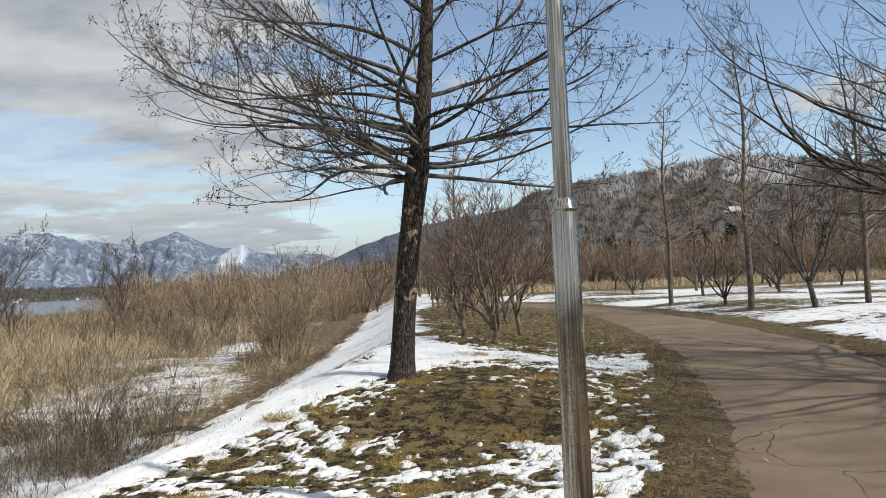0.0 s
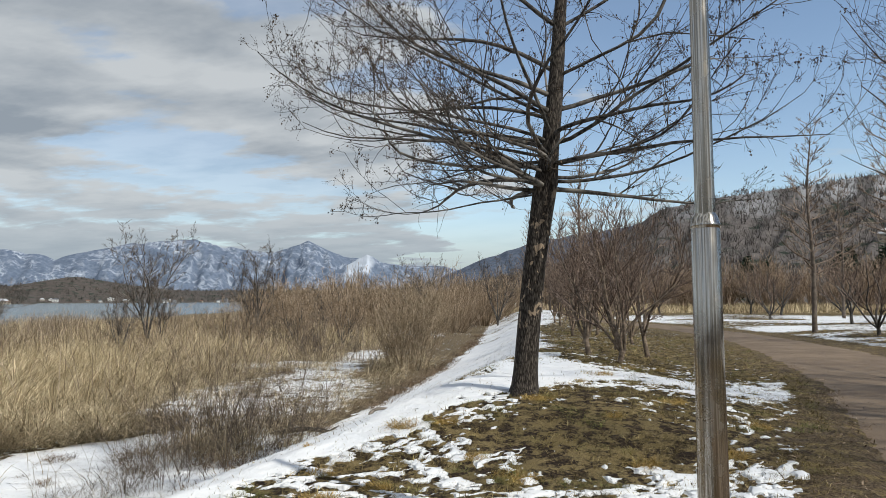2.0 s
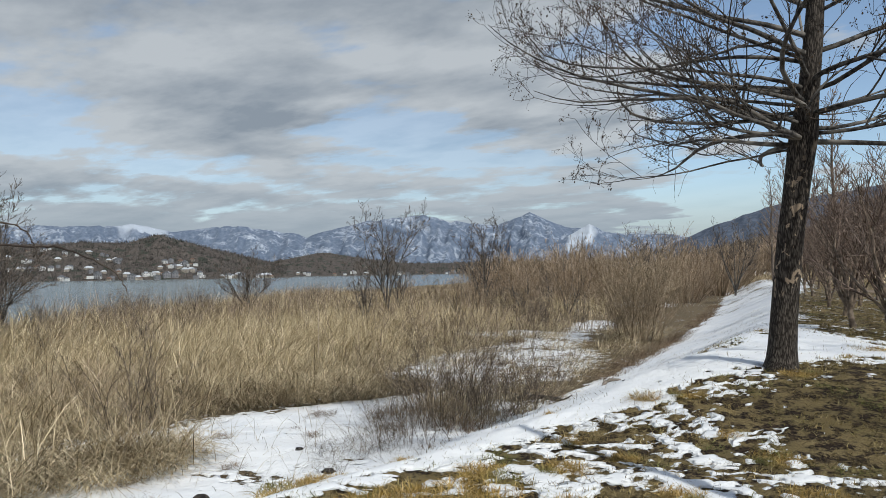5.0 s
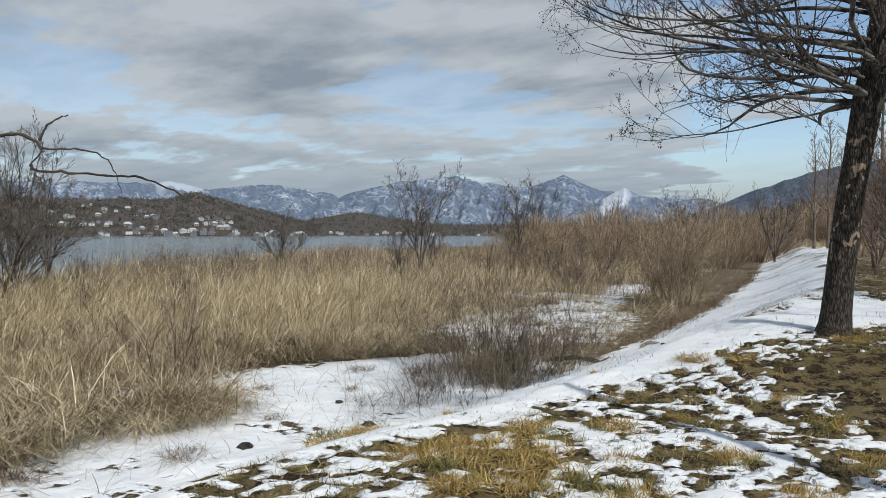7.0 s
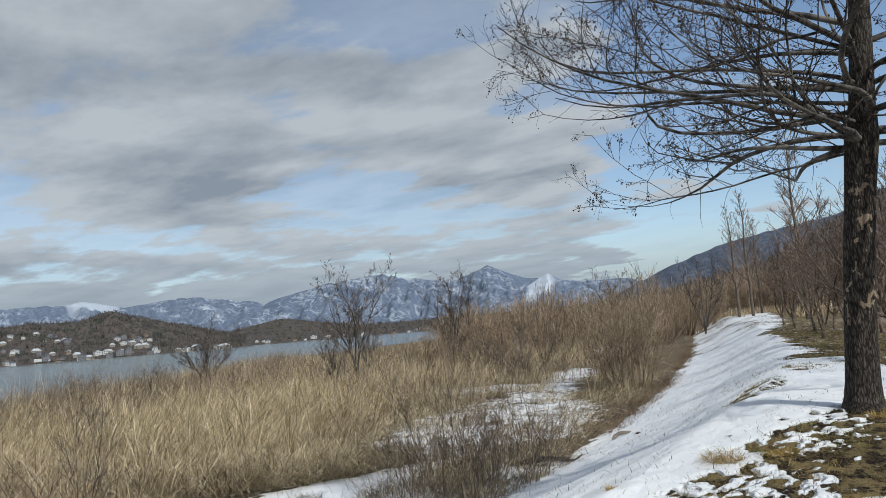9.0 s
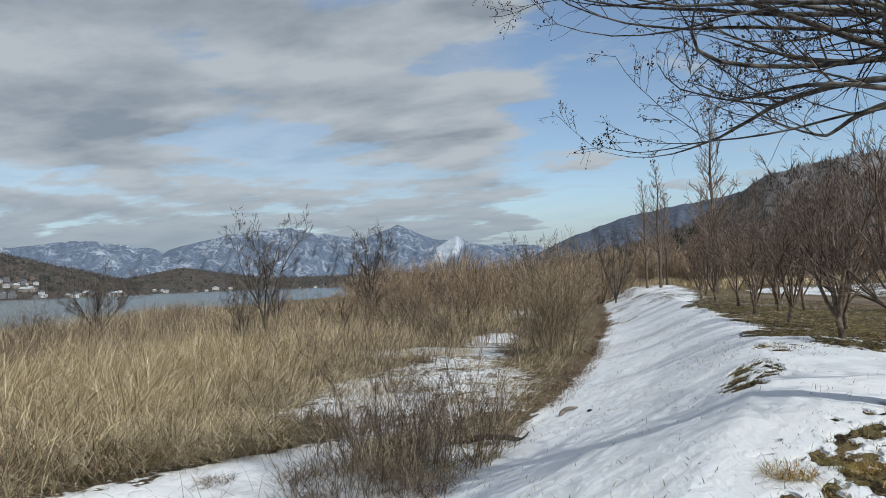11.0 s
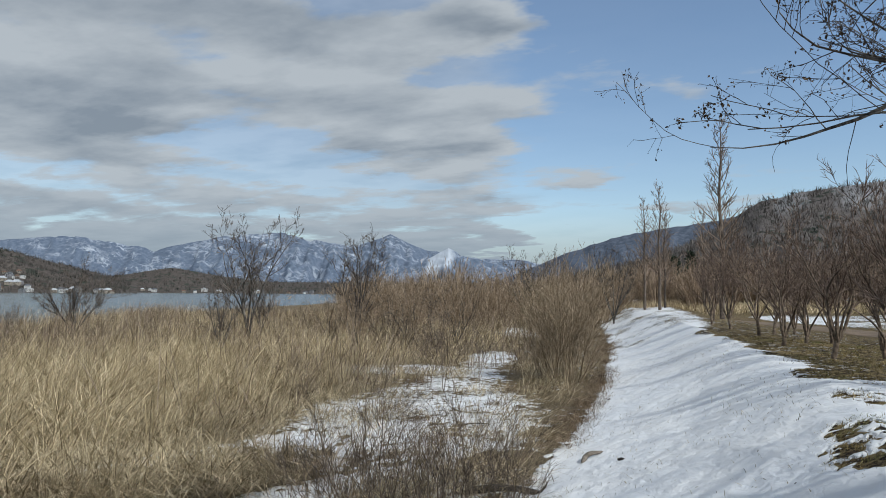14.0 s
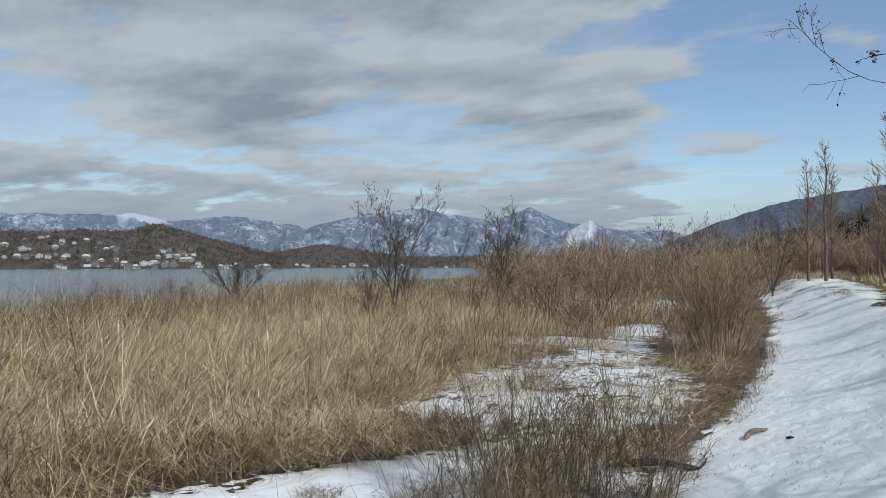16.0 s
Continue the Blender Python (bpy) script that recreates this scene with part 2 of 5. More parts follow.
def ground_material():
    m, nt, b = material("ground_snow_grass", 0.9, 0.2)
    co = node(nt, "ShaderNodeTexCoord").outputs["Object"]
    cov = node(nt, "ShaderNodeAttribute", attribute_name="snow").outputs["Fac"]
    fld = node(nt, "ShaderNodeAttribute", attribute_name="marsh").outputs["Fac"]
    n_big = fbm_node(nt, co, 0.55, 5.0, 0.6)
    n_mid = fbm_node(nt, co, 3.1, 4.0, 0.56, 0.4)
    n_gap = fbm_node(nt, co, 9.0, 2.0, 0.5, 0.3)
    n_fine = fbm_node(nt, co, 26.0, 4.0, 0.65)
    n_grit = fbm_node(nt, co, 90.0, 3.0, 0.7)
    soil = mix(nt, ramp(nt, n_fine, 0.35, 0.7), (0.020, 0.014, 0.010), (0.095, 0.062, 0.040))
    lawn = mix(nt, ramp(nt, n_grit, 0.3, 0.7), (0.19, 0.138, 0.062), (0.45, 0.345, 0.17))
    lawn = mix(nt, ramp(nt, n_big, 0.45, 0.62), lawn, (0.24, 0.185, 0.085))
    clump = math_node(nt, "ADD", math_node(nt, "MULTIPLY", fbm_node(nt, co, 5.5, 4.0, 0.6, 0.3), 0.7), math_node(nt, "MULTIPLY", n_fine, 0.3))
    turf = mix(nt, ramp(nt, clump, 0.44, 0.56), soil, lawn)
    litter = mix(nt, ramp(nt, n_fine, 0.3, 0.7), (0.035, 0.026, 0.017), (0.34, 0.265, 0.165))
    litter = mix(nt, ramp(nt, n_mid, 0.5, 0.7), litter, (0.15, 0.105, 0.065))
    verge = node(nt, "ShaderNodeAttribute", attribute_name="verge").outputs["Fac"]
    dirt = mix(nt, ramp(nt, n_fine, 0.35, 0.65), (0.085, 0.060, 0.039), (0.27, 0.20, 0.125))
    turf = mix(nt, math_node(nt, "MULTIPLY", verge, ramp(nt, clump, 0.62, 0.44)), turf, dirt)
    base = mix(nt, fld, turf, litter)
    # snow lies where the cover is high; its rim follows the noise
    v = math_node(nt, "ADD", math_node(nt, "MULTIPLY", n_mid, 0.50), math_node(nt, "ADD", math_node(nt, "ADD", math_node(nt, "MULTIPLY", n_fine, 0.045), math_node(nt, "MULTIPLY", n_gap, 0.345)), math_node(nt, "MULTIPLY", n_big, 0.11)))
    patch = node(nt, "ShaderNodeAttribute", attribute_name="patch").outputs["Fac"]
    near = node(nt, "ShaderNodeAttribute", attribute_name="near").outputs["Fac"]
    v = math_node(nt, "MULTIPLY", math_node(nt, "SUBTRACT", v, 0.5), math_node(nt, "SUBTRACT", 1.0, math_node(nt, "MULTIPLY", near, 0.62)))
    v = math_node(nt, "ADD", math_node(nt, "ADD", v, patch), 0.5)
    edge = math_node(nt, "SUBTRACT", math_node(nt, "ADD", v, math_node(nt, "MULTIPLY", cov, 0.62)), 0.81)
    mask = ramp(nt, edge, -0.005, 0.009)
    white = mix(nt, ramp(nt, n_big, 0.3, 0.7), (0.71, 0.725, 0.75), (0.79, 0.79, 0.79))
    white = mix(nt, ramp(nt, n_fine, 0.66, 0.78), white, (0.62, 0.60, 0.56))
    nt.links.new(mix(nt, mask, base, white), b.inputs["Base Color"])
    nt.links.new(math_node(nt, "SUBTRACT", 0.95, math_node(nt, "MULTIPLY", mask, 0.35)), b.inputs["Roughness"])
    rip = fbm_node(nt, co, 1.6, 3.0, 0.5, 0.5)
    pock = fbm_node(nt, node(nt, "ShaderNodeMapping", {"Vector": co, "Rotation": (0, 0, 0.4), "Scale": (1.0, 0.5, 1.0)}).outputs[0], 7.0, 3.0, 0.5, 0.6)
    h_snow = math_node(nt, "ADD", math_node(nt, "ADD", math_node(nt, "MULTIPLY", rip, 0.60), math_node(nt, "MULTIPLY", pock, 0.18)), math_node(nt, "MULTIPLY", n_fine, 0.06))
    rim = math_node(nt, "MULTIPLY", ramp(nt, edge, -0.012, 0.07), 0.45)
    h = math_node(nt, "ADD", math_node(nt, "ADD", math_node(nt, "MULTIPLY", h_snow, mask), rim), math_node(nt, "MULTIPLY", math_node(nt, "ADD", n_grit, n_fine), math_node(nt, "MULTIPLY", math_node(nt, "SUBTRACT", 1.0, mask), 0.7)))
    bump(nt, b, h, 0.95, 0.12)
    return m


M_GROUND = ground_material()


def road_material():
    m, nt, b = material("worn_brown_asphalt", 0.85, 0.25)
    co = node(nt, "ShaderNodeTexCoord").outputs["Object"]
    warp = node(nt, "ShaderNodeTexNoise", {"Vector": co, "Scale": 1.1, "Detail": 3.0}).outputs["Color"]
    wv = node(nt, "ShaderNodeVectorMath", {0: co, 1: node(nt, "ShaderNodeVectorMath", {0: warp, 1: (0.9, 0.9, 0.0)}, operation="MULTIPLY").outputs[0]}, operation="ADD").outputs[0]
    v = node(nt, "ShaderNodeTexVoronoi", {"Vector": wv, "Scale": 0.62}, feature="DISTANCE_TO_EDGE").outputs[0]
    crack = math_node(nt, "MULTIPLY", ramp(nt, v, 0.0036, 0.0010), ramp(nt, fbm_node(nt, co, 0.6), 0.38, 0.50))
    g = fbm_node(nt, co, 130.0, 3.0, 0.7)
    p = fbm_node(nt, co, 0.8, 5.0, 0.6)
    col = mix(nt, ramp(nt, p, 0.35, 0.68), (0.130, 0.092, 0.060), (0.205, 0.150, 0.100))
    col = mix(nt, ramp(nt, g, 0.45, 0.75), col, (0.26, 0.20, 0.155))
    rim = node(nt, "ShaderNodeAttribute", attribute_name="rim").outputs["Fac"]
    soil = mix(nt, ramp(nt, fbm_node(nt, co, 24.0, 4.0, 0.65), 0.35, 0.65), (0.055, 0.038, 0.025), (0.20, 0.145, 0.092))
    washed = math_node(nt, "ADD", math_node(nt, "MULTIPLY", rim, 0.62), math_node(nt, "MULTIPLY", fbm_node(nt, co, 4.5, 5.0, 0.65), 0.75))
    col = mix(nt, ramp(nt, washed, 0.62, 0.80), col, soil)
    col = mix(nt, crack, col, (0.022, 0.017, 0.014))
    nt.links.new(col, b.inputs["Base Color"])
    bump(nt, b, math_node(nt, "SUBTRACT", math_node(nt, "MULTIPLY", g, 0.2), crack), 0.6, 0.012)
    return m


M_ROAD = road_material()


def water_material():
    m, nt, b = material("lake_water", 0.14, 0.5)
    co = node(nt, "ShaderNodeTexCoord").outputs["Object"]
    n = fbm_node(nt, node(nt, "ShaderNodeMapping", {"Vector": co, "Scale": (0.5, 0.16, 1.0)}).outputs[0], 1.0, 5.0, 0.6)
    nt.links.new(mix(nt, fbm_node(nt, co, 0.01), (0.10, 0.14, 0.15), (0.14, 0.18, 0.19)), b.inputs["Base Color"])
    bump(nt, b, n, 0.5, 0.35)
    return m


M_WATER = water_material()


def hill_material(name, tree1, tree2, snow_amt, snow_col, scale, pine=None, streak=0.0):
    m, nt, b = material(name, 0.95, 0.05)
    co = node(nt, "ShaderNodeTexCoord").outputs["Object"]
    n1 = fbm_node(nt, co, scale, 6.0, 0.68)
    n2 = fbm_node(nt, co, scale * 7, 5.0, 0.7)
    n3 = fbm_node(nt, co, scale * 0.3, 3.0, 0.5)
    col = mix(nt, ramp(nt, n2, 0.35, 0.68), tree1, tree2)
    if pine:
        col = mix(nt, ramp(nt, fbm_node(nt, co, scale * 1.7, 4.0), 0.56, 0.62), col, pine)
    s = math_node(nt, "ADD", math_node(nt, "MULTIPLY", n2, 0.38), math_node(nt, "ADD", math_node(nt, "MULTIPLY", n1, 0.62), math_node(nt, "MULTIPLY", n3, 0.2)))
    fac = ramp(nt, s, 0.68 - snow_amt, 0.80 - snow_amt)
    if streak:
        w = node(nt, "ShaderNodeMapping", {"Vector": co, "Scale": (1.0, 1.0, 0.35)}).outputs[0]
        r = math_node(nt, "ABSOLUTE", math_node(nt, "SUBTRACT", fbm_node(nt, w, scale * 1.2, 7.0, 0.62, 0.5), 0.5))
        vein = math_node(nt, "MULTIPLY", ramp(nt, r, 0.045, 0.0), ramp(nt, n1, 0.40, 0.58))
        fac = math_node(nt, "MAXIMUM", fac, math_node(nt, "MULTIPLY", vein, streak))
    cov = node(nt, "ShaderNodeAttribute", attribute_name="bare").outputs["Fac"]
    fac = math_node(nt, "MAXIMUM", math_node(nt, "MULTIPLY", fac, 0.65), cov)
    nt.links.new(mix(nt, fac, col, snow_col), b.inputs["Base Color"])
    return m


# distance haze is mixed into the blue of these slopes and their snow
M_HAZED_MOUNT = hill_material("hazed_snowy_mountain", (0.095, 0.125, 0.180), (0.160, 0.195, 0.258), 0.035, (0.62, 0.67, 0.74), 0.008, streak=0.55)
M_VHILL = hill_material("village_hill", (0.060, 0.052, 0.048), (0.125, 0.108, 0.095), -0.09, (0.30, 0.29, 0.27), 0.03, (0.045, 0.052, 0.042))
M_RHILL = hill_material("wooded_hill", (0.085, 0.076, 0.073), (0.150, 0.134, 0.128), -0.03, (0.40, 0.41, 0.43), 0.05, (0.025, 0.034, 0.026))
# bare woods coloured blue to imitate the air in front of them
M_HAZEHILL = hill_material("haze_blue_ridge", (0.06, 0.075, 0.105), (0.11, 0.13, 0.17), -0.03, (0.36, 0.40, 0.46), 0.012)

# ---- ground ----


def lattice(ix, iy, seed):
    h = (ix.astype(np.int64) * 374761393 + iy.astype(np.int64) * 668265263 + seed * 974711) & 0x7FFFFFFF
    h = ((h ^ (h >> 13)) * 1274126177) & 0x7FFFFFFF
    h = (h ^ (h >> 16)) & 0xFFFF
    return h / 65535.0


def value_noise(x, y, seed=0):
    ix, iy = np.floor(x), np.floor(y)
    fx, fy = x - ix, y - iy
    fx, fy = fx * fx * (3 - 2 * fx), fy * fy * (3 - 2 * fy)
    a, b = lattice(ix, iy, seed), lattice(ix + 1, iy, seed)
    c, d = lattice(ix, iy + 1, seed), lattice(ix + 1, iy + 1, seed)
    return (a * (1 - fx) + b * fx) * (1 - fy) + (c * (1 - fx) + d * fx) * fy


def fbm(x, y, octaves=4, seed=0):
    x, y = np.asarray(x, float), np.asarray(y, float)
    total, amp, norm = np.zeros(np.broadcast(x, y).shape), 1.0, 0.0
    for o in range(octaves):
        total = total + amp * value_noise(x * 2**o + 17.3 * o, y * 2**o - 9.1 * o, seed + o)
        norm += amp
        amp *= 0.5
    return total / norm


def step(a, b, x):
    t = np.clip((x - a) / (b - a), 0, 1)
    return t * t * (3 - 2 * t)


CREST = ([-40, 0, 5, 9, 12, 18, 30, 60, 130, 400], [-9, -5.0, -4.25, -2.9, -2.0, -1.2, -1.2, -2.6, -7.5, -40])
TOE = ([-40, 0, 5, 8, 11, 14, 17.5, 23, 30, 40, 62, 130, 400], [-14, -8.7, -7.4, -6.9, -6.5, -6.15, -5.7, -5.3, -5.1, -5.4, -6.6, -11.5, -44])
ROAD_L = ([-40, 0, 5.9, 8.3, 11, 15.9, 25.4, 32, 38, 44, 52, 60], [-14, -0.35, 1.78, 2.59, 3.39, 4.71, 6.0, 6.4, 6.3, 5.6, 3.4, 0.6])
ROAD_R = ([-40, 0, 5.9, 8.3, 11, 15.9, 25.4, 32, 38, 44, 52, 60], [-10, 3.5, 5.5, 6.25, 7.05, 8.45, 9.5, 9.5, 9.1, 8.2, 6.2, 3.4])
SHORE = ([-400, 0, 30, 100, 440, 900], [-46, -46, -52, -76, -150, -150])
WATER_Z = -1.8


def ground_z(x, y):
    x, y = np.asarray(x, float), np.asarray(y, float)
    crest, toe = np.interp(y, *CREST), np.interp(y, *TOE)
    rl, rr = np.interp(y, *ROAD_L), np.interp(y, *ROAD_R)
    mound = 0.44 * step(6.8, 10.6, y) * step(4.2, -0.6, x) * (1 - 0.35 * step(14, 24, y)) * (0.45 + 0.55 * step(-3.6, -1.6, x))
    top = mound + 0.05 * (fbm(x * 0.5, y * 0.5, 3, 4) - 0.5)
    top = top + 0.22 * step(rr + 0.3, rr + 5, x) + (0.18 * (fbm(x * 0.2, y * 0.2, 3, 8) - 0.5) + 0.16 * (fbm(x * 0.5, y * 0.5, 2, 18) - 0.5)) * step(rr + 1, rr + 6, x)
    on_road = step(rl - 0.1, rl + 0.5, x) * step(rr + 0.1, rr - 0.5, x)
    crumb = step(1.2, 0.3, np.minimum(np.abs(x - rl), np.abs(x - rr))) * step(40, 30, y)
    top = top * (1 - on_road) - 0.06 * on_road + crumb * (0.022 + 0.06 * (fbm(x * 2.6, y * 2.6, 4, 14) - 0.5))
    marsh = -1.3 + 0.28 * (fbm(x * 0.16, y * 0.16, 4, 2) - 0.5) + 0.10 * (fbm(x * 0.9, y * 0.9, 3, 3) - 0.5)
    shore = np.interp(y, *SHORE)
    marsh = marsh - 2.6 * step(shore + 7, shore - 22, x)
    u = (crest - x) / (crest - toe)
    s = 0.3 * step(0, 1, u) + 0.7 * np.clip(u, 0, 1)
    lump = (0.05 * (fbm(x * 1.1, y * 0.8, 3, 6) - 0.5) + 0.035 * (fbm(x * 3.5, y * 2.5, 3, 9) - 0.5)) * step(-0.6, 0.2, u)
    return top * (1 - s) + marsh * s + lump * (1 - step(0.9, 1.4, u))


PATCH = ([-10, 3, 4.8, 5.9, 7, 8.3, 9.3, 10.3, 11.4, 12.4, 13.2, 14.6, 17, 23, 30, 37, 45, 60, 95, 130], [-9, -5.0, -4.2, -3.5, -3.0, -2.3, -1.8, -1.2, -0.5, 0.4, 0.9, 0.4, -0.4, -0.7, -1.0, -1.8, -0.3, 0.5, 0.0, -4])
OPEN = [(-12.0, 17.6, 0.7, 3.6, -0.45), (-13.2, 32.3, 3.8, 1.7, 0.1), (-10.0, 29.0, 1.5, 3.2, 0.1), (-9.6, 22.5, 3.0, 7.5, 0.10), (-13.0, 63.0, 2.4, 7.0, 0.2), (-10.9, 38.0, 1.3, 4.0, 0.1), (-9.2, 10.5, 3.0, 7.5, -0.25)]


def spot(x, y, cx, cy, rx, ry, turn=0.0):
    """1 within an ellipse, falling to 0 outside it."""
    c, s = math.cos(turn), math.sin(turn)
    u, v = (x - cx) * c + (y - cy) * s, -(x - cx) * s + (y - cy) * c
    return step(1.25, 0.75, np.hypot(u / rx, v / ry))


def marsh_open(x, y):
    o = np.zeros(np.broadcast(x, y).shape)
    for e in OPEN:
        o = np.maximum(o, (1.0 if e[1] < 12 else 0.75) * spot(x + 1.2 * (fbm(x * 0.5, y * 0.5, 3, 61) - 0.5), y, *e))
    return o * (1 - 0.95 * spot(x, y, -11.75, 14.2, 0.95, 3.6, -0.72))


BARE_RINGS = [(12.6, 29.4, 0.9), (17.4, 29.3, 0.9), (11.9, 37.2, 1.1), (14.1, 27.4, 0.8), (13.0, 33.2, 1.0), (17, 46, 1.6), (22, 46, 1.4), (24, 40, 1.5), (27, 36, 1.2), (15, 55, 2.0), (10.5, 21.5, 0.8), (16, 23.5, 0.7), (20, 33, 0.9)]


def snow_cover(x, y):
    crest, toe = np.interp(y, *CREST), np.interp(y, *TOE)
    rl, rr = np.interp(y, *ROAD_L), np.interp(y, *ROAD_R)
    u = (crest - x) / (crest - toe)
    edge = np.interp(y, *PATCH) + 0.7 * (fbm(x * 0.8, y * 0.8, 3, 63) - 0.5) + 0.6 * (fbm(x * 2.4, y * 1.6, 3, 64) - 0.5)
    bank = 0.62 * step(edge + 0.75, edge - 0.35, x) + 0.38 * step(edge + 0.1, edge - 1.1, x)
    bank = bank * (1 - (0.37 + 0.5 * (fbm(x * 0.5, y * 0.25, 3, 69) - 0.5)) * step(36, 47, y))
    bank = bank - 0.48 * spot(x, y, -2.0, 13.2, 0.45, 1.3, -0.15) - 0.44 * spot(x, y, -1.2, 16.0, 0.45, 0.9) - 0.42 * spot(x, y, -1.0, 19.6, 0.5, 1.3)
    lawn = 0.515 + 0.18 * (fbm(x * 0.6 + 3, y * 0.6, 3, 65) - 0.5)
    lawn = lawn - 0.15 * spot(x, y, 0.9, 9.8, 1.9, 2.0) - 0.14 * spot(x, y, -0.4, 8.6, 1.2, 0.8) + 0.10 * spot(x, y, 1.3, 6.8, 0.9, 1.3)
    lawn = lawn + 0.16 * spot(x, y, 2.2, 13.6, 2.4, 0.9) - 0.16 * step(15, 16.5, y) - 0.08 * step(1.8, 2.6, x) * step(8.4, 9.6, y) * step(13.0, 12.2, y)
    lawn = np.where(lawn > 0, lawn, 0) * step(0.25, 0.75, rl - x)
    right = 0.55 * step(rr + 0.4, rr + 1.6, x) + 0.62 * (fbm(x * 0.20, y * 0.34, 4, 67) - 0.5) - 0.35 * step(12.5, 9, y)
    for tx, ty, r in BARE_RINGS:
        right = right - 0.26 * spot(x, y, tx, ty, r * 1.5, r)
    right = np.clip(right, 0, 1) * step(78, 66, y)
    marsh = 0.34 + 0.12 * (fbm(x * 0.3, y * 0.3, 3, 11) - 0.5) + (0.36 + 0.5 * (fbm(x * 0.5, y * 0.9, 3, 13) - 0.5)) * marsh_open(x, y) - 0.3 * step(-30, -45, x)
    plate = np.where(x > rr, right, np.maximum(lawn, bank * 0.98))
    cov = plate * (1 - step(0.97, 1.10, u)) + marsh * step(0.97, 1.10, u)
    return np.clip(cov, 0, 1.1), step(0.85, 1.1, u)


def axis(parts):
    out = []
    for a, b, d in parts:
        out += list(np.arange(a, b, d))
    return np.array(out + [parts[-1][1]])


def grid_mesh(name, X, Y, Z, attrs=None):
    ny, nx = X.shape
    verts = np.stack([X, Y, Z], -1).reshape(-1, 3)
    i = (np.arange(ny - 1)[:, None] * nx + np.arange(nx - 1)).ravel()
    faces = np.stack([i, i + 1, i + nx + 1, i + nx], -1)
    me = bpy.data.meshes.new(name)
    me.from_pydata(verts.tolist(), [], faces.tolist())
    for key, vals in (attrs or {}).items():
        me.attributes.new(key, "FLOAT", "POINT").data.foreach_set("value", np.ascontiguousarray(vals.ravel(), dtype=np.float32))
    me.shade_smooth()
    return me


def build_ground():
    xs = axis([(-4500, -1000, 500), (-1000, -200, 80), (-200, -60, 10), (-60, -16, 0.8), (-16, -12.5, 0.25), (-12.5, -5, 0.08), (-5, 3.4, 0.045), (3.4, 5, 0.11), (5, 12, 0.25), (12, 40, 1.2), (40, 200, 12), (200, 1000, 90), (1000, 4500, 500)])
    ys = axis([(-4500, -500, 500), (-500, -40, 60), (-40, 0, 2.0), (0, 3.4, 0.085), (3.4, 11, 0.045), (11, 16, 0.09), (16, 30, 0.16), (30, 60, 0.5), (60, 160, 3), (160, 1000, 40), (1000, 4500, 500)])
    X, Y = np.meshgrid(xs, ys)
    Z = ground_z(X, Y)
    snow, marsh = snow_cover(X, Y)
    rl, rr = np.interp(Y, *ROAD_L), np.interp(Y, *ROAD_R)
    verge = step(1.3, 0.2, np.minimum(np.abs(X - rl), np.abs(X - rr)) + 0.8 * (fbm(X * 1.2, Y * 1.2, 3, 91) - 0.5))
    near = step(-12.5, -11.5, X) * step(5.2, 4.2, X) * step(24, 17, Y) * step(0, 2, Y)
    wx, wy = X + 0.25 * (fbm(X * 1.7, Y * 1.7, 2, 141) - 0.5), Y + 0.25 * (fbm(X * 1.7, Y * 1.7, 2, 143) - 0.5)
    patch = near * (0.20 * (fbm(wx * 2.6, wy * 2.6, 3, 121) - 0.5) + 0.36 * (fbm(wx * 7.5, wy * 7.5, 3, 131) - 0.5) + 0.20 * (fbm(X * 16, Y * 16, 2, 133) - 0.5))
    edge = 0.5 + patch + 0.62 * snow - 0.81
    thick = near * 0.026 * step(-0.02, 0.06, edge) + (1 - near) * 0.035 * step(0.35, 0.9, snow)
    rough = 0.020 * (fbm(X * 6.5, Y * 4.5, 3, 151) - 0.5) * step(0.0, 0.12, edge) + 0.035 * (fbm(X * 9, Y * 9, 3, 153) - 0.5) * step(0.05, -0.05, edge)
    bank = step(0.12, 0.3, edge) * step(40, 30, Y) * step(-12, -10, X) * step(4, 2, X)
    hummock = 0.055 * (np.abs(fbm(X * 2.6 + 0.3 * Y, Y * 1.9, 3, 161) - 0.5) * -2 + 0.3) + 0.03 * (fbm(X * 5.5, Y * 3.2, 2, 163) - 0.5)
    Z = Z + bank * hummock * 0.5
    Z = Z + thick * step(80, 50, np.hypot(X, Y)) + near * rough
    ob = new("ground", grid_mesh("ground", X, Y, Z, {"snow": snow, "marsh": marsh, "verge": verge, "near": near, "patch": patch}))
    ob.data.materials.append(M_GROUND)
    tagged(ob, "uneven ground with thawing snow, brown turf and marsh litter", "ground", kind="structure")


build_ground()


def build_road():
    ys = axis([(-40, 0, 0.5), (0, 26, 0.07), (26, 60, 0.3)])
    w = np.array([0, 0.012, 0.03, 0.06, 0.1, 0.2, 0.3, 0.4, 0.5, 0.6, 0.7, 0.8, 0.9, 0.94, 0.97, 0.988, 1.0])
    W, Y = np.meshgrid(w, ys)
    wob = 0.42 * (fbm(ys * 0.9, ys * 0, 5, 31) - 0.5)[:, None]
    wob2 = 0.42 * (fbm(ys * 0.9, ys * 0, 5, 35) - 0.5)[:, None]
    L, R = np.interp(ys, *ROAD_L)[:, None] - 0.12 + wob, np.interp(ys, *ROAD_R)[:, None] + 0.12 + wob2
    X = L + (R - L) * W
    Z = -0.012 + 0.05 * (1 - (2 * W - 1) ** 2)
    rim = step(0.09, 0.0, np.minimum(W, 1 - W)) + 0 * X
    ob = new("road", grid_mesh("road", X, Y, Z, {"rim": rim}))
    ob.data.materials.append(M_ROAD)
    tagged(ob, "cracked brown asphalt park road, dry and dusty", "road", kind="structure")


build_road()


